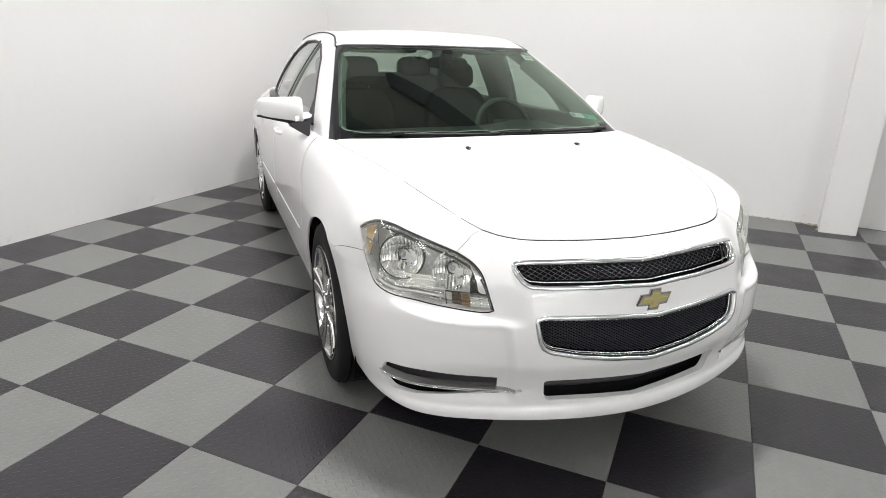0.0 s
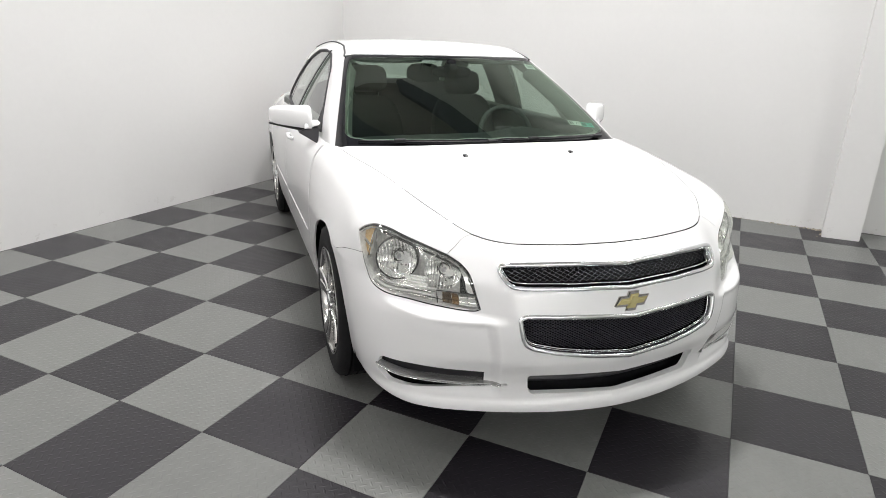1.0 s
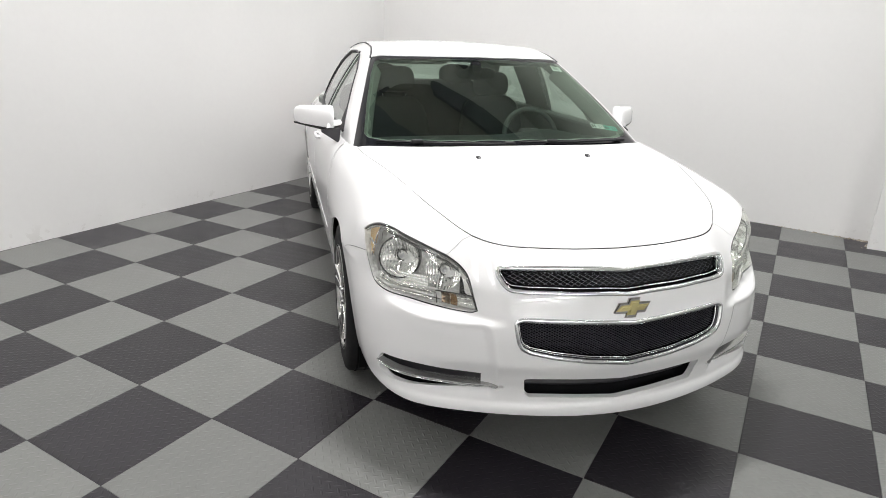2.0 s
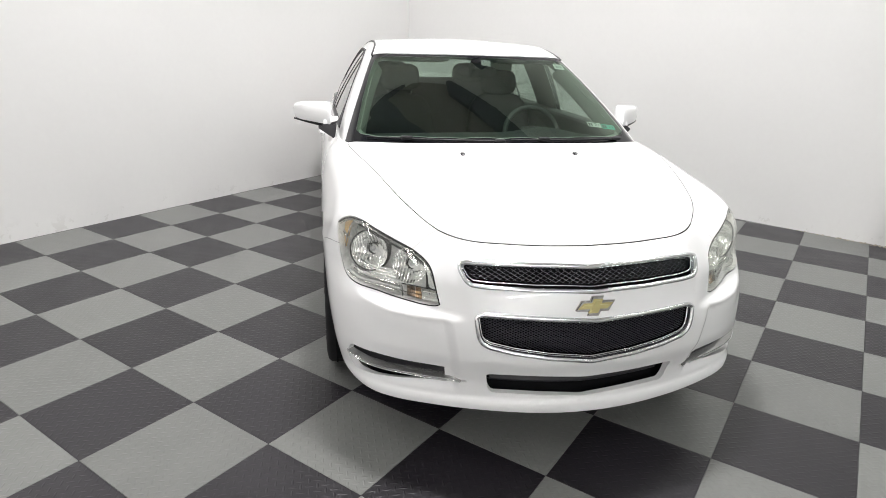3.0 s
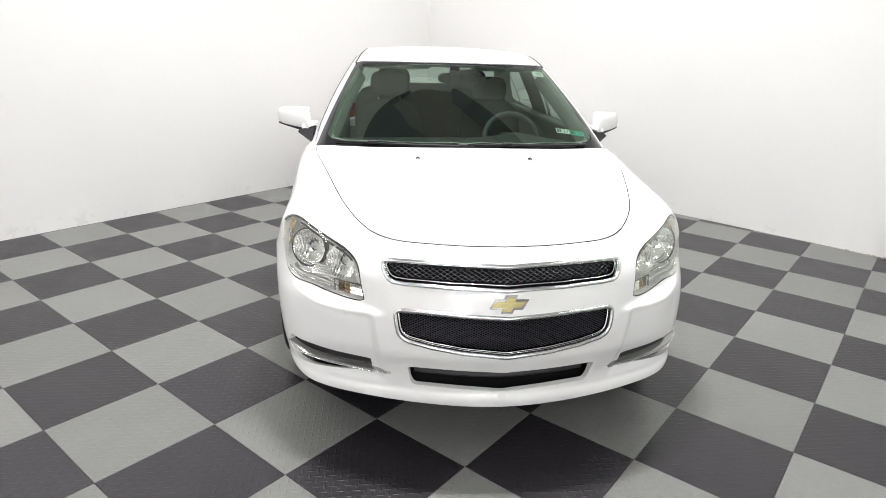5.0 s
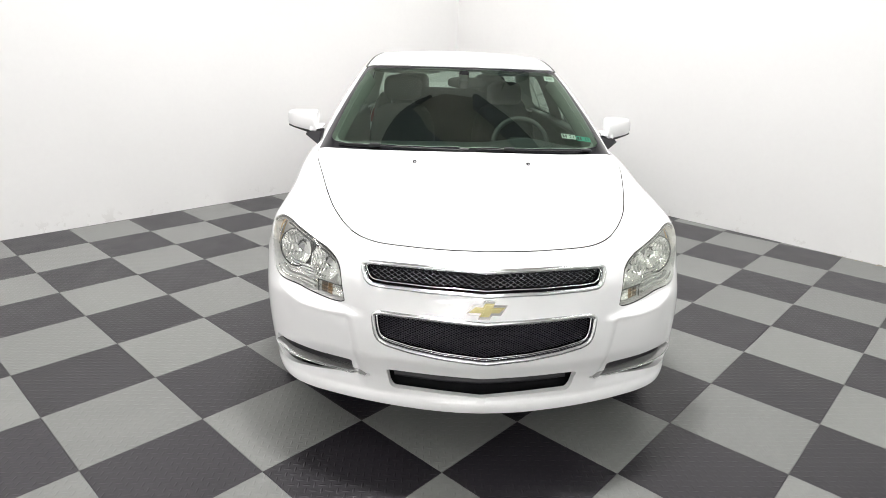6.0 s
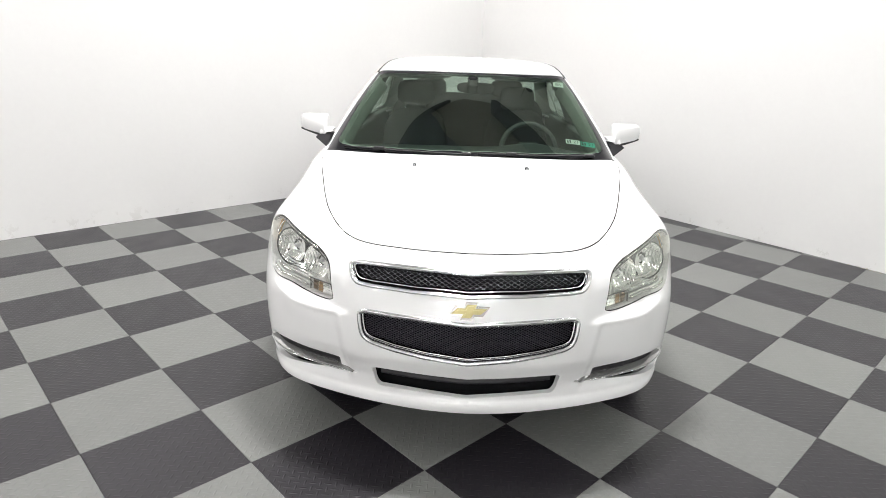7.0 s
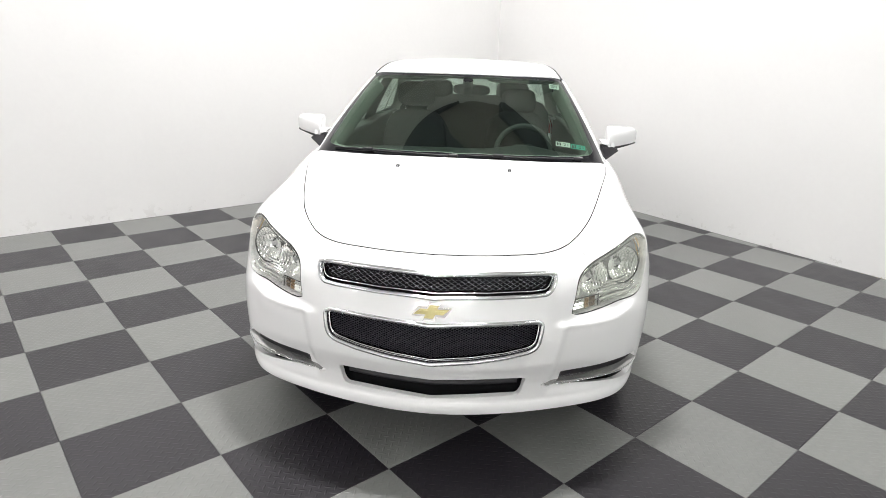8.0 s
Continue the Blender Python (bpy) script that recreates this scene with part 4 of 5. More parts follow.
LAMP_MID = Dome(lamp_mid, (0, 1.1, 0.45), (0, -0.8, 0.6))
for s in (1, -1):
    rim = sided(LAMP, s)
    lamp = skin("headlamp", LAMP_BACK, rim, BEZEL, car, label="large swept headlamp with clear lens and twin reflectors", step=0.03, gap=0.004, lip=-1)
    # side walls of the housing
    Q = refine(inset(ccw(FRONT.flat(rim)), 0.002), 0.015)
    A, B = FRONT.lift(Q), LAMP_BACK.lift(Q)
    n = len(Q)
    F = [(i, (i + 1) % n, n + (i + 1) % n, n + i) for i in range(n)]
    put("housing", mesh_of("housing", np.vstack([A - slope(body, A) * 0.003, B]), F, BEZEL), lamp, "grey housing wall")
    top = np.vstack([LAMP_TOP, LAMP_IN])
    P = FRONT.lift(FRONT.flat(sided(top, s)))
    N = slope(body, P)
    v, f = tube(P - N * 0.004 - np.array((0, 0, 0.004)), 0.0042, 6)
    put("gasket", mesh_of("gasket", v, f, GLOSSBLACK), lamp, "black seal along the top edge")
    v, f = tube(P - N * 0.006 - np.array((0, 0, 0.0125)), 0.0024, 6)
    put("bright_edge", mesh_of("bright_edge", v, f, SATIN), lamp, "silver line under the seal")
    v, f = tube((P - N * 0.012 - np.array((0, 0, 0.020)))[10:], 0.0042, 6)
    put("top_shade", mesh_of("top_shade", v, f, BEZELRING), lamp, "dark strip under the top edge")
    bowl(lamp, (s * .718, .449, .708), (s * .50, -1, .12), .072, .050, "main_reflector")
    bowl(lamp, (s * .588, .327, .690), (s * .50, -1, .15), .064, .046, "inner_reflector", False)
    # amber side panels with silver bars between
    for poly in ([(.802, .61, .764), (.788, .597, .784), (.764, .56, .797), (.782, .537, .736)], [(.804, .60, .745), (.784, .54, .728), (.790, .545, .684), (.798, .564, .718)]):
        skin("corner_reflector", LAMP_MID, sided(np.array(poly), s), AMBER, lamp, label="amber side reflector", step=0.02, gap=0.001, lip=0.006)
    P = LAMP_MID.lift(LAMP_MID.flat(sided(np.array([(.808, .62, .758), (.795, .575, .744), (.782, .537, .731), (.788, .545, .68)]), s)))
    put("silver_bar", mesh_of("silver_bar", *tube(P + slope(body, P) * .004, .0026, 6), SATIN), lamp)
    P = LAMP_MID.lift(LAMP_MID.flat(sided(np.array([(.782, .537, .731), (.772, .545, .765), (.758, .551, .797)]), s)))
    put("silver_bar", mesh_of("silver_bar", *tube(P + slope(body, P) * .004, .0026, 6), SATIN), lamp)
    inner = rounded([(.503, .22, .634), (.520, .245, .690), (.543, .275, .726), (.550, .285, .715), (.532, .262, .675), (.526, .255, .634)], 3)
    skin("inner_panel", LAMP_MID, sided(inner, s), REFLECT, lamp, label="silver panel beside the inner reflector", step=0.012, push=0.004, gap=0.0, lip=0.010)
    # ribbed lamp strip in the lower inner corner
    for x0, x1, mat in ((.501, .526, REFLECT), (.527, .552, REFLECT), (.553, .572, INDICATOR), (.573, .598, BROWN)):
        Qx = np.linspace(x0, x1, 9)
        rows = [nose_at(Qx * s, np.full(9, z), back + 0.016) for z, back in ((.590, .016), (.596, .010), (.602, .016), (.608, .010), (.614, .016), (.620, .012), (.624, .026))]
        V = np.vstack(rows)
        F = [(r * 9 + i, r * 9 + i + 1, (r + 1) * 9 + i + 1, (r + 1) * 9 + i) for r in range(6) for i in range(8)]
        put("indicator", mesh_of("indicator", V, F, mat, smooth=False), lamp, "ribbed clear lamp strip" if mat is REFLECT else "ribbed amber indicator")
    P = LAMP_MID.lift(LAMP_MID.flat(sided(np.array([(.49, .235, .629), (.55, .285, .629), (.60, .335, .624), (.602, .325, .60), (.603, .318, .58)]), s)))
    put("silver_bar", mesh_of("silver_bar", *tube(P + slope(body, P) * .006, .0024, 6), BEZELRING), lamp)
    # scalloped strip under the main reflector and bright steps along the foot
    xs = np.linspace(.628, .778, 76)
    V, rows = [], 9
    for k, q in enumerate(np.linspace(0, 1, rows)):
        z = .612 + .10 * np.clip(xs - .69, 0, 1) + q * (.040 + .10 * np.clip(.70 - xs, 0, .05) + .30 * np.clip(xs - .72, 0, 1))
        P = LAMP_MID.lift(LAMP_MID.flat(np.stack([xs * s, np.interp(xs, (.5, .8), (.24, .53)), z], 1)))
        V.append(P - slope(body, P) * (0.004 + 0.010 * q + 0.0022 * (np.arange(76) % 2)[:, None] + (0.0022 if k % 2 else 0.0)))
    F = [(k * 76 + i, k * 76 + i + 1, (k + 1) * 76 + i + 1, (k + 1) * 76 + i) for k in range(rows - 1) for i in range(75)]
    put("ribs", mesh_of("ribs", np.vstack(V), F, REFLECT, smooth=False), lamp, "chromed scalloped strip")
    for k in range(4):
        xs = np.linspace(.605, .775 - .008 * k, 14)
        z = .592 + .009 * k + np.clip(xs - .70, 0, 1) ** 2 * 5.0
        P = LAMP_MID.lift(LAMP_MID.flat(np.stack([xs * s, np.interp(xs, (.5, .8), (.24, .53)), z], 1)))
        put("foot_step", mesh_of("foot_step", *tube(P + slope(body, P) * (.012 - .008 * k), .0042, 6), BEZEL if k % 2 else SATIN), lamp, "bright step along the lamp's foot")
    lens = skin("lens", FRONT, rim, MILKY_LENS if s > 0 else LENS, lamp, label="milkier greenish polycarbonate lens" if s > 0 else "clear slightly hazy polycarbonate lens", step=0.03, gap=0.002, lip=0.0)
    lens.visible_shadow = False

# ---- cabin shell and glass ----
WS_SIDE = curve([(.782, 1.358, .957), (.735, 1.52, 1.06), (.664, 1.78, 1.21), (.583, 2.075, 1.350)], 6)
WS_TOP = curve([(.583, 2.075, 1.350), (.40, 2.03, 1.358), (.2, 2.0, 1.362), (0, 1.99, 1.364)], 5)
WS_FOOT = curve([(0, 1.225, .970), (.3, 1.243, .966), (.55, 1.285, .962), (.782, 1.358, .957)], 5)
SHIELD = both(loop(WS_FOOT, WS_SIDE, WS_TOP))
CLEAR_PANE = rounded(both([(0, 1.262, .992), (.2, 1.271, .992), (.35, 1.290, .992), (.5, 1.319, .992), (.62, 1.350, .990), (.690, 1.385, .998), (.703, 1.43, 1.012), (.655, 1.66, 1.14), (.600, 1.89, 1.258), (.556, 2.02, 1.322), (.52, 2.03, 1.335), (.3, 1.985, 1.345), (0, 1.965, 1.350)]), 5)
DLO = finer(rounded([(.80, 1.66, .985), (.73, 1.87, 1.13), (.655, 2.13, 1.285), (.615, 2.36, 1.362), (.605, 2.62, 1.387), (.608, 2.95, 1.385), (.64, 3.25, 1.335), (.70, 3.52, 1.22), (.77, 3.72, 1.06), (.795, 3.70, 1.015), (.81, 3.3, .995), (.815, 2.5, .985)], 5))
REAR_PANE = rounded(both([(0, 3.50, 1.385), (.45, 3.52, 1.35), (.55, 3.62, 1.28), (.68, 4.05, 1.06), (.64, 4.15, 1.03), (0, 4.24, 1.03)]), 4)
SKIRT = finer(both([(0, 1.19, .952), (.5, 1.26, .948), (.77, 1.335, .945), (.822, 1.50, .945), (.835, 2.0, .945), (.84, 2.8, .945), (.835, 3.5, .955), (.80, 4.0, .97), (.72, 4.20, .985), (.4, 4.33, .99), (0, 4.36, .99)]))
skin("roof", TOP, SKIRT, PAINT, car, [SHIELD, DLO, flip(DLO), REAR_PANE], "white painted roof with pillars", step=0.045, hole_lip=0.02)

shield = skin("windshield", TOP, CLEAR_PANE, GLASS, car, label="clear green-tinted windscreen", step=0.05, gap=0, lip=0, push=-0.004)
skin("dark_border", TOP, SHIELD, GLOSSBLACK, shield, [CLEAR_PANE], "black border band of the windscreen", step=0.05, gap=0.001, lip=0.004, hole_lip=0, push=-0.004)
back = skin("rear_window", TOP, REAR_PANE, SIDEGLASS, car, label="tinted rear window", step=0.06, gap=0.001, lip=0, push=-0.004)
for s in (1, -1):
    rim = sided(DLO, s)
    v, f = band(TOP, rim, [(-0.004, -0.006), (-0.004, 0.004), (0.012, 0.004), (0.012, -0.010)])
    fr = put("window_trim", mesh_of("window_trim", v, f, BLACK), car, "black rubber trim round the side windows")
    sd = Flank(cabin, s)
    Z = np.linspace(.985, 1.372, 9)
    Y = np.linspace(2.60, 2.47, 9)
    rows = [sd.lift(np.stack([Y + o, Z], 1)) + np.array((s * h, 0, 0)) for o, h in ((-.035, .001), (-.033, .005), (.033, .005), (.035, .001))]
    V = np.vstack(rows)
    F = [(k * 9 + i, k * 9 + i + 1, (k + 1) * 9 + i + 1, (k + 1) * 9 + i) for k in range(3) for i in range(8)]
    put("door_pillar", mesh_of("door_pillar", V, F, GLOSSBLACK), fr, "black pillar between the doors")
    Y = np.linspace(3.40, 3.36, 9)
    Z = np.linspace(.99, 1.29, 9)
    rows = [sd.lift(np.stack([Y + o, Z], 1)) + np.array((s * h, 0, 0)) for o, h in ((-.014, .001), (-.012, .004), (.012, .004), (.014, .001))]
    V = np.vstack(rows)
    put("window_bar", mesh_of("window_bar", V, F, BLACK), fr, "black dividing bar")
    skin("side_window", TOP, rim, SIDEGLASS, car, label="tinted side windows", step=0.06, gap=0.004, lip=0, push=-0.006)

# gutter line along the roof edge
for s in (1, -1):
    P = TOP.lift(TOP.flat(sided(curve([(.588, 2.065, 1.350), (.574, 2.15, 1.385), (.556, 2.3, 1.415), (.542, 2.64, 1.437), (.545, 3.0, 1.44), (.565, 3.45, 1.40)], 6), s)))
    v, f = tube(P + np.array((0, 0, 0.0005)), 0.0065, 6, squash=0.6)
    put("roof_trim", mesh_of("roof_trim", v, f, BLACK), car, "black roof joint strip")

# cowl panel between bonnet and glass
xs = np.linspace(-.77, .77, 25)
rows = []
for dy, z in ((-.09, .952), (-.03, .962), (.005, .966), (.05, .972)):
    rows.append(np.stack([xs, 1.235 + .20 * xs ** 2 + dy, np.full(25, z) - 0.012 * (xs / .77) ** 2], 1))
V = np.vstack(rows)
F = [(k * 25 + i, k * 25 + i + 1, (k + 1) * 25 + i + 1, (k + 1) * 25 + i) for k in range(3) for i in range(24)]
put("cowl", mesh_of("cowl", V, F, BLACK), car, "black plastic cowl under the windscreen")


# wipers
def wiper(x0, x1, name="wiper"):
    xs = np.linspace(x0, x1, 18)
    P = TOP.lift(TOP.flat(np.stack([xs, 1.236 + .225 * xs ** 2 + 0.012 * np.linspace(0, 1, 18), .974 + 0.006 * np.linspace(0, 1, 18)], 1)))
    N = slope(cabin, P)
    w = put(name, mesh_of(name, *tube(P + N * 0.007, np.interp(np.linspace(0, 1, 18), (0, .5, 1), (.006, .004, .003)), 6), BLACK), car, "black windscreen wiper")
    put("blade", mesh_of("blade", *tube(P[3:] + N[3:] * 0.004, 0.0035, 6), RUBBER), w)
    part("pivot", box((.05, .035, .016), tuple(P[0] + N[0] * 0.010), .006), BLACK, w)
    c = P[12] + N[12] * 0.012
    part("bracket", box((.055, .026, .018), tuple(c), .005), BLACK, w)
    return w


wiper(-0.02, -0.66)
wiper(0.62, 0.04)
for s in (-1, 1):
    P = land(body, np.array([(s * .265, .972, .5)]), np.array([(0, 0, 1.0)]), 1.0)[0]
    noz = part("washer_nozzle", box((.017, .026, .012), tuple(P + (0, 0, .004)), .004), BLACK, car, "small black washer nozzle")
    part("jet", box((.008, .004, .006), tuple(P + (0, -.014, .004)), .001), STEEL, noz)


# mirrors
def shell(half, power, nu=26, nv=18):
    """A smooth rounded pod."""
    V, F = [], []
    for i in range(nv + 1):
        b = math.pi * (i / nv - 0.5)
        for k in range(nu):
            a = 2 * math.pi * k / nu
            d = Vector((math.cos(b) * math.cos(a), math.cos(b) * math.sin(a), math.sin(b)))
            r = (abs(d.x) ** power + abs(d.y) ** power + abs(d.z) ** power) ** (-1 / power)
            V.append(Vector((d.x * r * half[0], d.y * r * half[1], d.z * r * half[2])))
    for i in range(nv):
        for k in range(nu):
            F.append((i * nu + k, i * nu + (k + 1) % nu, (i + 1) * nu + (k + 1) % nu, (i + 1) * nu + k))
    return V, F


def mirror_section(u, low=None):
    """One upright slice of the mirror pod, u = 0 at the door and 1 at the outer end."""
    front, back = 1.652 + .205 * u ** 1.15, 1.778 + .118 * u
    z0, z1 = 1.000 + .011 * u, 1.112 - .016 * u
    ease = min(1.0, (u / .06)) ** .5 * .12 + .88 if u < .5 else (max(0.0, 1 - ((u - .72) / .28) ** 2.6) ** .5 * .62 + .38 if u > .72 else 1.0)
    d, h = (back - front), (z1 - z0)
    if low is None:
        ring = [(0, 0), (-.03, .10), (-.025, .30), (.02, .55), (.10, .78), (.22, .92), (.42, 1.0), (.75, 1.0), (.93, .95), (1.0, .82), (1.0, .12), (.95, 0)]
    else:
        ring = [(.02, .0), (.95, .0), (.90, low / h), (.12, low / h), (.04, low * .5 / h)]
    mid = (.5, .42 if low is None else 0.0)
    return [((.832 + .198 * u), front + d * (mid[0] + (a - mid[0]) * ease), z0 + h * (mid[1] + (b - mid[1]) * (ease if low is None else 1.0))) for a, b in ring]


def pod(s, low=None):
    us = [0, .015, .04, .1, .2, .3, .4, .5, .6, .7, .78, .85, .90, .94, .97, .99, 1.0]
    bm = bmesh.new()
    rows = [[bm.verts.new((s * x, y, z)) for x, y, z in mirror_section(u, low if low is None else low * (1.5 - u))] for u in us]
    n = len(rows[0])
    for r0, r1 in zip(rows, rows[1:]):
        for i in range(n):
            bm.faces.new((r0[i], r0[(i + 1) % n], r1[(i + 1) % n], r1[i]))
    bm.faces.new(rows[0])
    bm.faces.new(rows[-1])
    bmesh.ops.recalc_face_normals(bm, faces=bm.faces[:])
    return bm


def hull(points, ease):
    """A small solid on four near and four far corners, with eased edges."""
    bm = bmesh.new()
    vs = [bm.verts.new(p) for p in points]
    for q in ((0, 1, 2, 3), (4, 5, 6, 7), (0, 1, 5, 4), (1, 2, 6, 5), (2, 3, 7, 6), (3, 0, 4, 7)):
        bm.faces.new([vs[i] for i in q])
    bmesh.ops.recalc_face_normals(bm, faces=bm.faces[:])
    bmesh.ops.bevel(bm, geom=bm.edges[:], offset=ease, segments=2, affect="EDGES")
    return bm


for s in (1, -1):
    mir = part("door_mirror", pod(s), PAINT, car, "white door mirror with a black foot", smooth=True)
    part("lower_cap", pod(s, -.014), BLACK, mir, "black lower cap", smooth=True)
    base = [(.814, 1.602, .930), (.808, 1.74, .960), (.796, 1.74, 1.010), (.800, 1.640, 1.008)]
    out = [(.900, 1.676, .980), (.900, 1.75, .986), (.872, 1.75, 1.000), (.872, 1.668, .998)]
    part("mirror_foot", hull([(s * a, b, c) for a, b, c in base + out], .004), BLACK, mir, "black foot", smooth=True)
    skin("corner_panel", TOP, sided(rounded([(.80, 1.64, .985), (.765, 1.755, 1.055), (.741, 1.84, 1.108), (.775, 1.825, 1.04), (.80, 1.82, .985)], 3), s), BLACK, mir, label="black corner panel ahead of the side window", step=0.03, push=0.004, gap=0.0, lip=0.008)
    inner = [(.796, 1.652, 1.020), (.796, 1.74, 1.022), (.790, 1.74, 1.036), (.790, 1.656, 1.034)]
    outer = [(.872, 1.662, .999), (.872, 1.76, 1.004), (.868, 1.76, 1.032), (.868, 1.668, 1.026)]
    part("arm", hull([(s * a, b, c) for a, b, c in inner + outer], .003), PAINT, mir, "white arm above the foot", smooth=True)
    v, f = shell((.078, .004, .040), 3.5, 20, 12)
    put("mirror_glass", mesh_of("mirror_glass", [(s * (.926 + p.x), 1.786 + .118 * (p.x + .094) / .198 + p.y, 1.056 + p.z) for p in v], f, MIRROR), mir, "mirror glass")


# wheels
def spoke_set():
    """Five broad alloy spokes with a raised ridge, as one casting."""
    pieces = []
    for k in range(5):
        a = 2 * math.pi * k / 5
        V, F = [], []
        for r in np.linspace(.050, .228, 8):
            q = (r - .050) / .178
            wide = 0.021 + 0.030 * q ** 1.5 + 0.008 * q
            deep = 0.034 - 0.010 * q
            face = 0.006 - 0.006 * math.sin(math.pi * q) + 0.010 * q
            for du, dx in ((-wide, -deep), (-wide, -.006), (-wide * .90, 0), (-wide * .14, -.001), (0, -.008), (wide * .14, -.001), (wide * .90, 0), (wide, -.006), (wide, -deep)):
                V.append((face + dx, r * math.cos(a) - du * math.sin(a), r * math.sin(a) + du * math.cos(a)))
        for i in range(7):
            for j in range(8):
                F.append((i * 9 + j, (i + 1) * 9 + j, (i + 1) * 9 + j + 1, i * 9 + j + 1))
        pieces.append((V, F))
    pieces.append(lathe([(-.03, .0), (.006, .0), (.008, .03), (.004, .048), (-.002, .062), (-.04, .066)], 36))
    pieces.append(lathe([(-.030, .218), (-.004, .222), (.008, .228), (.012, .234), (.011, .239), (.002, .241)], 56))
    return merge(*pieces)


TYRE = [(-.090, .236), (-.102, .255), (-.105, .290), (-.098, .320), (-.084, .334), (-.045, .337), (0, .338), (.045, .337), (.084, .334), (.098, .320), (.105, .290), (.103, .258), (.096, .238)]
BARREL = [(.085, .234), (.070, .222), (.02, .214), (-.08, .212), (-.088, .226), (-.092, .236)]
tyre_me = mesh_of("tyre", *lathe(TYRE, 64), RUBBER)
groove = merge(*[lathe([(x - .004, .3375), (x - .003, .3392), (x + .003, .3392), (x + .004, .3375)], 64) for x in (-.06, -.02, .02, .06)])
tread_me = mesh_of("tread", *groove, LINER)
barrel_me = mesh_of("wheel", *lathe(BARREL, 56), WHEEL_INNER)
spoke_me = mesh_of("rim", *spoke_set(), SATIN)
spoke_me.set_sharp_from_angle(angle=radians(24))
disc_me = mesh_of("brake_disc", *lathe([(-.05, .03), (-.045, .145), (-.06, .150), (-.065, .03)], 40), STEEL)
cap_me = mesh_of("centre_cap", *lathe([(.020, .0), (.034, .0), (.033, .020), (.028, .030), (.02, .031)], 28), CHROME)
nut_me = mesh_of("wheel_nut", *lathe([(-.01, .008), (.004, .008), (.006, .0)], 6), CHROME)
STEER = -0.5
for yc in (AXLE_F, AXLE_R):
    for s in (1, -1):
        turn = (0 if s > 0 else 180) + (STEER if yc == AXLE_F else 0)
        w = put("wheel", barrel_me, car, "silver alloy wheel with black tyre", Matrix.Translation((s * (.779 if yc == AXLE_F else .770), yc, HUB_Z)) @ pose(0, 0, 0, 0, 0, turn) @ pose(0, 0, 0, 17 if s > 0 else 31, 0, 0))
        put("tyre", tyre_me, w, "black rubber tyre")
        put("tread", tread_me, w)
        put("rim", spoke_me, w, "silver five-spoke alloy rim", Matrix.Translation((.092, 0, 0)))
        put("brake_disc", disc_me, w)
        put("centre_cap", cap_me, w, "", Matrix.Translation((.072, 0, 0)))
        for a in np.arange(5) * 2 * math.pi / 5 + .6:
            put("wheel_nut", nut_me, w, "", Matrix.Translation((.098, .046 * math.cos(a), .046 * math.sin(a))))


# ---- cabin ----
def cushion(size, at, turn=(0, 0, 0), power=4.0, squeeze=None):
    v, f = shell((size[0] / 2, size[1] / 2, size[2] / 2), power, 28, 18)
    m = pose(*at, *turn)
    out = []
    for p in v:
        q = p.copy()
        if squeeze:
            q.x *= 1 - squeeze * (q.z / size[2] + .5)
        out.append(tuple(m @ q))
    return out, f


def seat(x, y, wide, label, with_posts=True, rest_z=1.205, rest_w=.265, slim=.16):
    b = put("seat", mesh_of("seat", *cushion((wide, .52, .20), (x, y - .20, .50)), CLOTH), car, label)
    put("backrest", mesh_of("backrest", *cushion((wide, .17, .64), (x, y + .10, .785), (-14, 0, 0), 4, slim), CLOTH), b)
    h = put("headrest", mesh_of("headrest", *cushion((rest_w, .13, .165), (x, y + .17, rest_z), (-8, 0, 0), 3.6, .06), CLOTH), b)
    if with_posts:
        for d in (-.073, .073):
            put("post", mesh_of("post", *tube([(x + d, y + .155, 1.02), (x + d, y + .165, 1.14)], .006, 8), CHROME), h)
    return b


seat(-.37, 2.30, .50, "charcoal cloth front passenger seat")
seat(.345, 2.45, .50, "charcoal cloth driver's seat", False, 1.172, .25, .16)
rear = put("rear_seat", mesh_of("rear_seat", *cushion((1.28, .54, .22), (0, 3.05, .50)), CLOTH), car, "charcoal cloth rear bench seat")
put("backrest", mesh_of("backrest", *cushion((1.28, .17, .68), (0, 3.36, .82), (-16, 0, 0), 5), CLOTH), rear)
for x in (-.32, .32):
    put("headrest", mesh_of("headrest", *cushion((.27, .12, .17), (x, 3.44, 1.185), (-12, 0, 0), 3.4), CLOTH), rear)
part("parcel_shelf", box((1.25, .62, .03), (0, 3.83, 1.0), .01), DASH, car, "dark shelf behind the rear seat")

# dashboard
xs = np.linspace(-.74, .74, 25)
rows = []
for y, z in ((1.30, .935), (1.42, .955), (1.58, .965), (1.70, .955), (1.76, .92), (1.78, .84), (1.72, .70), (1.66, .55)):
    bump = 0.035 * np.exp(-((xs - .37) / .16) ** 2) * (1 if 1.55 < y < 1.77 else 0)
    rows.append(np.stack([xs, np.full(25, y) + .10 * xs ** 2, z + bump - 0.02 * (xs / .74) ** 2], 1))
V = np.vstack(rows)
F = [(k * 25 + i, k * 25 + i + 1, (k + 1) * 25 + i + 1, (k + 1) * 25 + i) for k in range(7) for i in range(24)]
put("dashboard", mesh_of("dashboard", V, F, DASH), car, "dark vinyl dashboard")
part("console", box((.22, .95, .36), (0, 2.1, .48), .04, 3), DASH, car, "dark centre console")
tilt = Matrix.Translation((.37, 1.90, .915)) @ pose(0, 0, 0, 66, 0, 0)
ring = [(.168 * math.cos(a), .168 * math.sin(a), 0) for a in np.linspace(0, 2 * math.pi, 40, endpoint=False)]
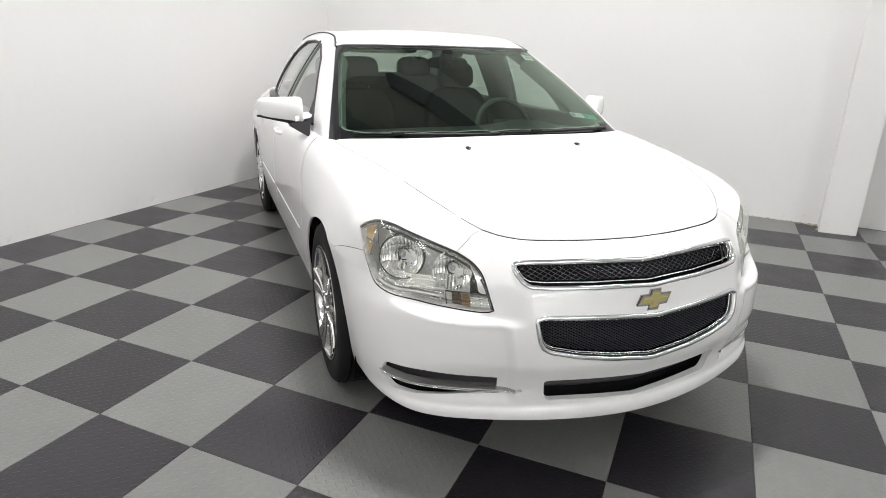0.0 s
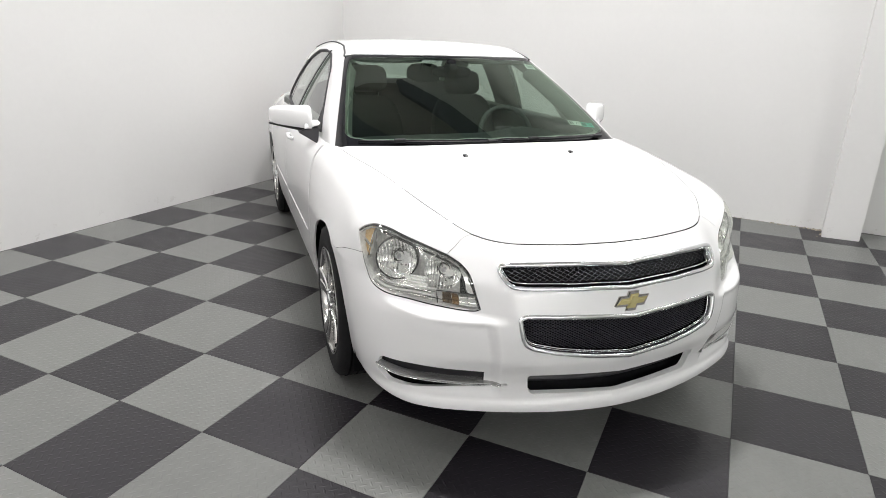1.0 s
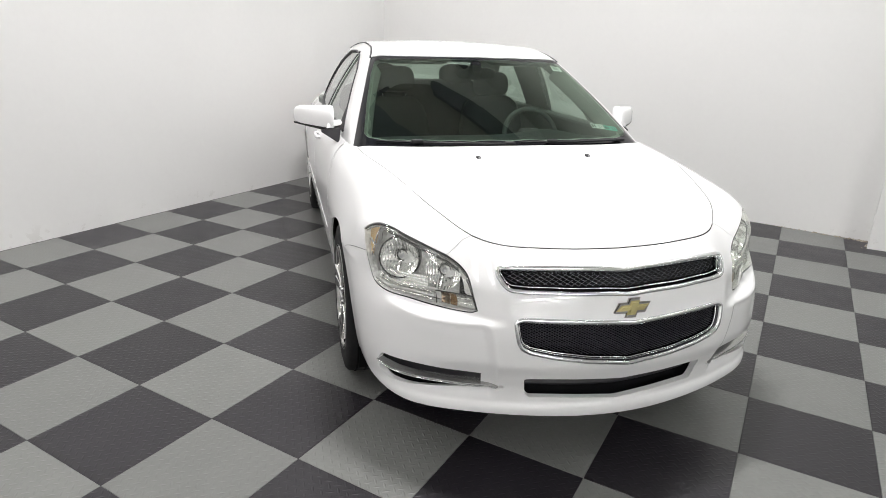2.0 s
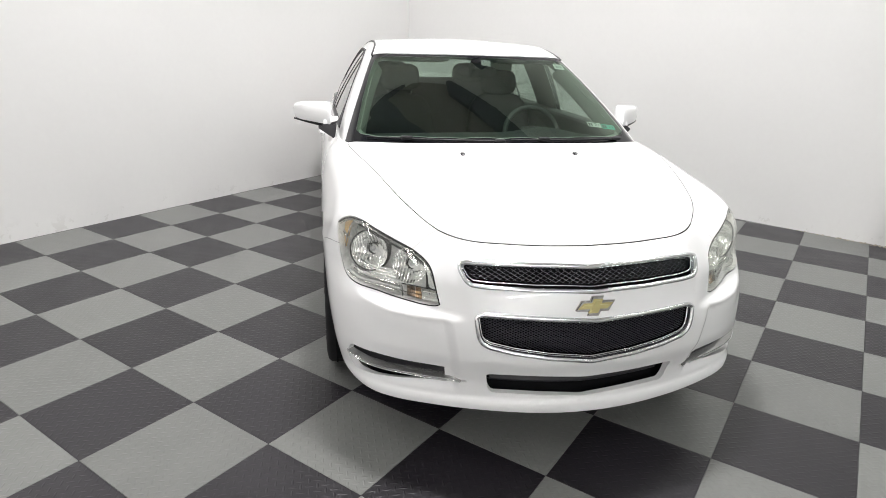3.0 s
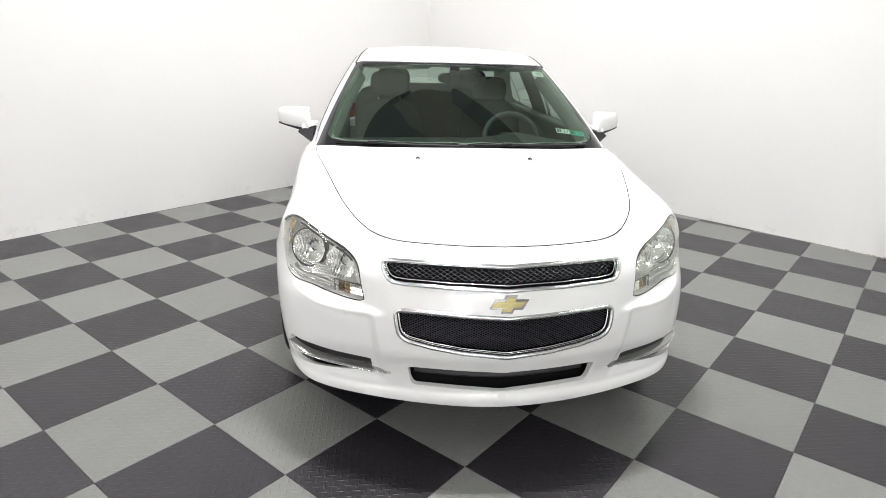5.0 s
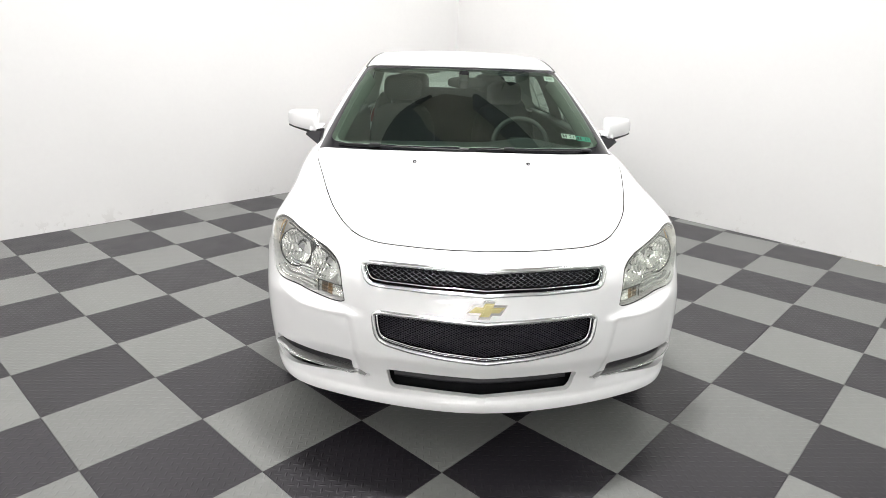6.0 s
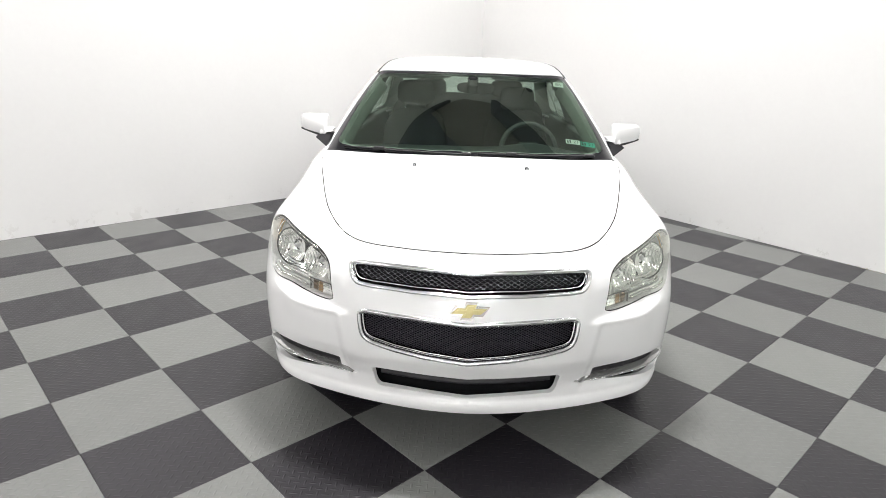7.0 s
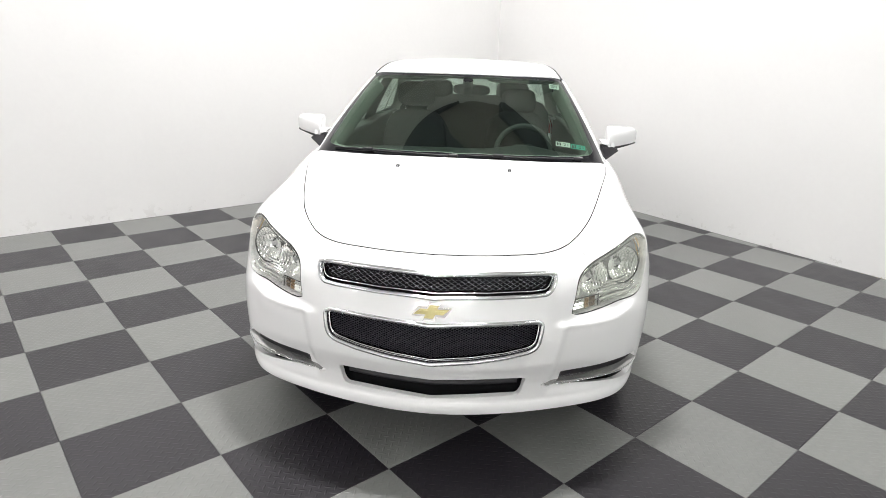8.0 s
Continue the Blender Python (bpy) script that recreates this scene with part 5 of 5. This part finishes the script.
wheel = put("steering_wheel", mesh_of("steering_wheel", *tube(ring, .015, 10, True), WHEEL_GRIP), car, "grey steering wheel", tilt)
part("hub", joined(box((.13, .11, .05), (0, 0, -.02), .02, 3), box((.31, .035, .02), (0, 0, -.01), .006), box((.035, .17, .02), (0, -.09, -.01), .006)), DASH, wheel)
part("column", box((.07, .07, .26), (0, 0, -.16), .02, 2), DASH, wheel)
# headlining, pillars' inner trim and door cards
def lined(x, y, z):
    return cabin(x, y, z) + 0.030


LININ = Dome(lined, (0, 2.6, 0.90), (0, 0, 1))
FRONT_GAP = [(.80, 1.86, 1.00), (.73, 2.00, 1.13), (.655, 2.21, 1.26), (.62, 2.36, 1.325), (.61, 2.43, 1.33), (.70, 2.48, 1.18), (.812, 2.52, 1.005)]
REAR_GAP = [(.70, 2.93, 1.18), (.61, 2.89, 1.33), (.608, 3.02, 1.335), (.64, 3.20, 1.29), (.70, 3.40, 1.19), (.765, 3.52, 1.07), (.795, 3.44, 1.03), (.812, 2.96, 1.02)]
GAPS = [sided(finer(rounded(g, 4)), s) for g in (FRONT_GAP, REAR_GAP) for s in (1, -1)]
skin("headlining", LININ, SKIRT, LINING, car, [CLEAR_PANE, REAR_PANE] + GAPS, "grey cabin lining", step=0.06, lip=0, hole_lip=0, gap=0.004)
for s in (1, -1):
    run = curve([(.703, 1.43, 1.012), (.655, 1.66, 1.14), (.600, 1.89, 1.258), (.556, 2.02, 1.322)], 6)
    P = TOP.lift(TOP.flat(sided(run, s)))
    N = slope(cabin, P)
    rows = [P - N * 0.008, P - N * 0.03 - np.array((s * .006, 0, 0)), P - N * 0.075 - np.array((s * .022, 0, 0)), P - N * 0.10 - np.array((s * .010, 0, 0))]
    n = len(P)
    F = [(k * n + i, k * n + i + 1, (k + 1) * n + i + 1, (k + 1) * n + i) for k in range(3) for i in range(n - 1)]
    put("pillar_trim", mesh_of("pillar_trim", np.vstack(rows), F, PILLAR), car, "grey trim of the windscreen pillar")
    part("door_card", box((.085, 2.1, .62), (s * .738, 2.62, .693), .02), TRIM, car, "grey inner door panel")
mirror = put("inner_mirror", mesh_of("inner_mirror", *cushion((.23, .03, .065), (.03, 1.98, 1.272), (12, 0, -8), 3.2), LINER), car, "black inside mirror")
part("stalk", box((.06, .09, .075), (.01, 1.945, 1.290), .012, 2, Euler((radians(-35), 0, 0)).to_matrix()), LINER, mirror)
for s in (1, -1):
    put("sun_visor", mesh_of("sun_visor", *cushion((.42, .16, .022), (s * .33, 2.10, 1.352), (22, 0, 0), 5), TRIM), car, "grey folded sun visor")


# inspection stickers low on the driver's side and a tag by the top corner
def on_glass(x, y, back=-0.007):
    P = land(cabin, np.array([(x, y, .95)]), np.array([(0, 0, 1.0)]), 0.6)
    N = slope(cabin, P)[0]
    return Vector(P[0] + N * back), Vector(N)


def sticker(x, y, w, h, mat, name, label):
    p, n = on_glass(x, y)
    side = Vector((1, 0, 0)) - n * n.x
    side.normalize()
    up = n.cross(side)
    m = Matrix.Translation(p) @ Matrix((side, up, n)).transposed().to_4x4()
    bm = bmesh.new()
    vs = [bm.verts.new((a * w / 2, b * h / 2, 0.0)) for a, b in ((-1, -1), (1, -1), (1, 1), (-1, 1))]
    bm.faces.new(vs)
    ext = bmesh.ops.extrude_face_region(bm, geom=bm.faces[:])
    for v in ext["geom"]:
        if isinstance(v, bmesh.types.BMVert):
            v.co.z += .0006
    bmesh.ops.recalc_face_normals(bm, faces=bm.faces[:])
    st = part(name, bm, mat, shield, label, m=m)
    return st


def digits(parent, text, size, x, y):
    cu = bpy.data.curves.new("digits", "FONT")
    cu.body, cu.size, cu.align_x, cu.align_y, cu.extrude = text, size, "CENTER", "CENTER", 0.0002
    tmp = bpy.data.objects.new("digits", cu)
    scene.collection.objects.link(tmp)
    me = bpy.data.meshes.new_from_object(tmp.evaluated_get(bpy.context.evaluated_depsgraph_get()))
    bpy.data.objects.remove(tmp)
    me.materials.clear()
    me.materials.append(INK)
    put("digits", me, parent, "", Matrix.Translation((x, y, 0.0009)))


for x, base in ((.554, STICKER), (.635, STICKER_GREEN)):
    st = sticker(x, 1.425, .078, .040, base, "inspection_sticker", "small printed inspection sticker")
    for k, (bx, bw) in enumerate(((-.029, .010), (-.015, .008))):
        part("print_bar", box((bw, .026, .0006), (bx, 0, .0010)), INK, st)
    digits(st, "21", .034, .018, 0)
tag = sticker(.528, 1.955, .062, .055, STICKER, "paper_tag", "small white paper tag with faint print")
for k in range(3):
    part("print_bar", box((.04, .004, .0006), (0, .012 - .011 * k, .0010)), TRIM, tag)


# ---- floor ----
bm = box((36, 36, 0.2), (0, -2, -0.122))
floor = tagged(part("floor", bm, SLAB, None), "chequered floor of grey and charcoal plastic tiles", "floor", kind="structure")


def tile_mesh(name, mat):
    bm = box((TILE - 0.0008, TILE - 0.0008, 0.014), (0, 0, -0.007))
    top = [e for e in bm.edges if all(v.co.z > -0.001 for v in e.verts)]
    bmesh.ops.bevel(bm, geom=top, offset=0.0010, segments=1, affect="EDGES")
    bmesh.ops.delete(bm, geom=[f for f in bm.faces if f.calc_center_median().z < -0.0135], context="FACES")
    me = bpy.data.meshes.new(name)
    bm.to_mesh(me)
    bm.free()
    me.materials.append(mat)
    return me


LIGHT_ME, DARK_ME = tile_mesh("floor_tile", TILE_LIGHT), tile_mesh("floor_tile", TILE_DARK)
ORIGIN = (-0.652 / math.sqrt(2), 0.33)
cells = []
for i in range(-34, 34):
    for j in range(-34, 34):
        x = ORIGIN[0] + (i + j + 1) * TILE / math.sqrt(2)
        y = ORIGIN[1] + (i - j) * TILE / math.sqrt(2)
        if y - x < LEFT_C + 0.33 and RIGHT_A * x + RIGHT_B * y < RIGHT_C + 0.75 and abs(x) < 12 and y > -10:
            near = math.hypot(x - 0.3, (y - 1.4) * 0.9)
            cells.append((near, i, j, x, y))
cells.sort()
for near, i, j, x, y in cells[:290]:
    light = (i + j) % 2 == 0
    ob = put("floor_tile", LIGHT_ME if light else DARK_ME, floor)
    ob.matrix_basis = pose(x, y, 0.0, 0, 0, 45 + 90 * ((i * 7 + j * 3) % 4))
for light in (True, False):
    V, F = [], []
    src = LIGHT_ME if light else DARK_ME
    sv = [v.co.copy() for v in src.vertices]
    sf = [tuple(p.vertices) for p in src.polygons]
    for near, i, j, x, y in cells[290:]:
        if ((i + j) % 2 == 0) == light:
            m = pose(x, y, 0.0, 0, 0, 45)
            n = len(V)
            V += [m @ v for v in sv]
            F += [tuple(a + n for a in f) for f in sf]
    rest = put("far_floor_tiles", mesh_of("far_floor_tiles", V, F, TILE_LIGHT if light else TILE_DARK, smooth=False), floor)
    tagged(rest, "more grey tiles" if light else "more charcoal tiles", kind="stuff")
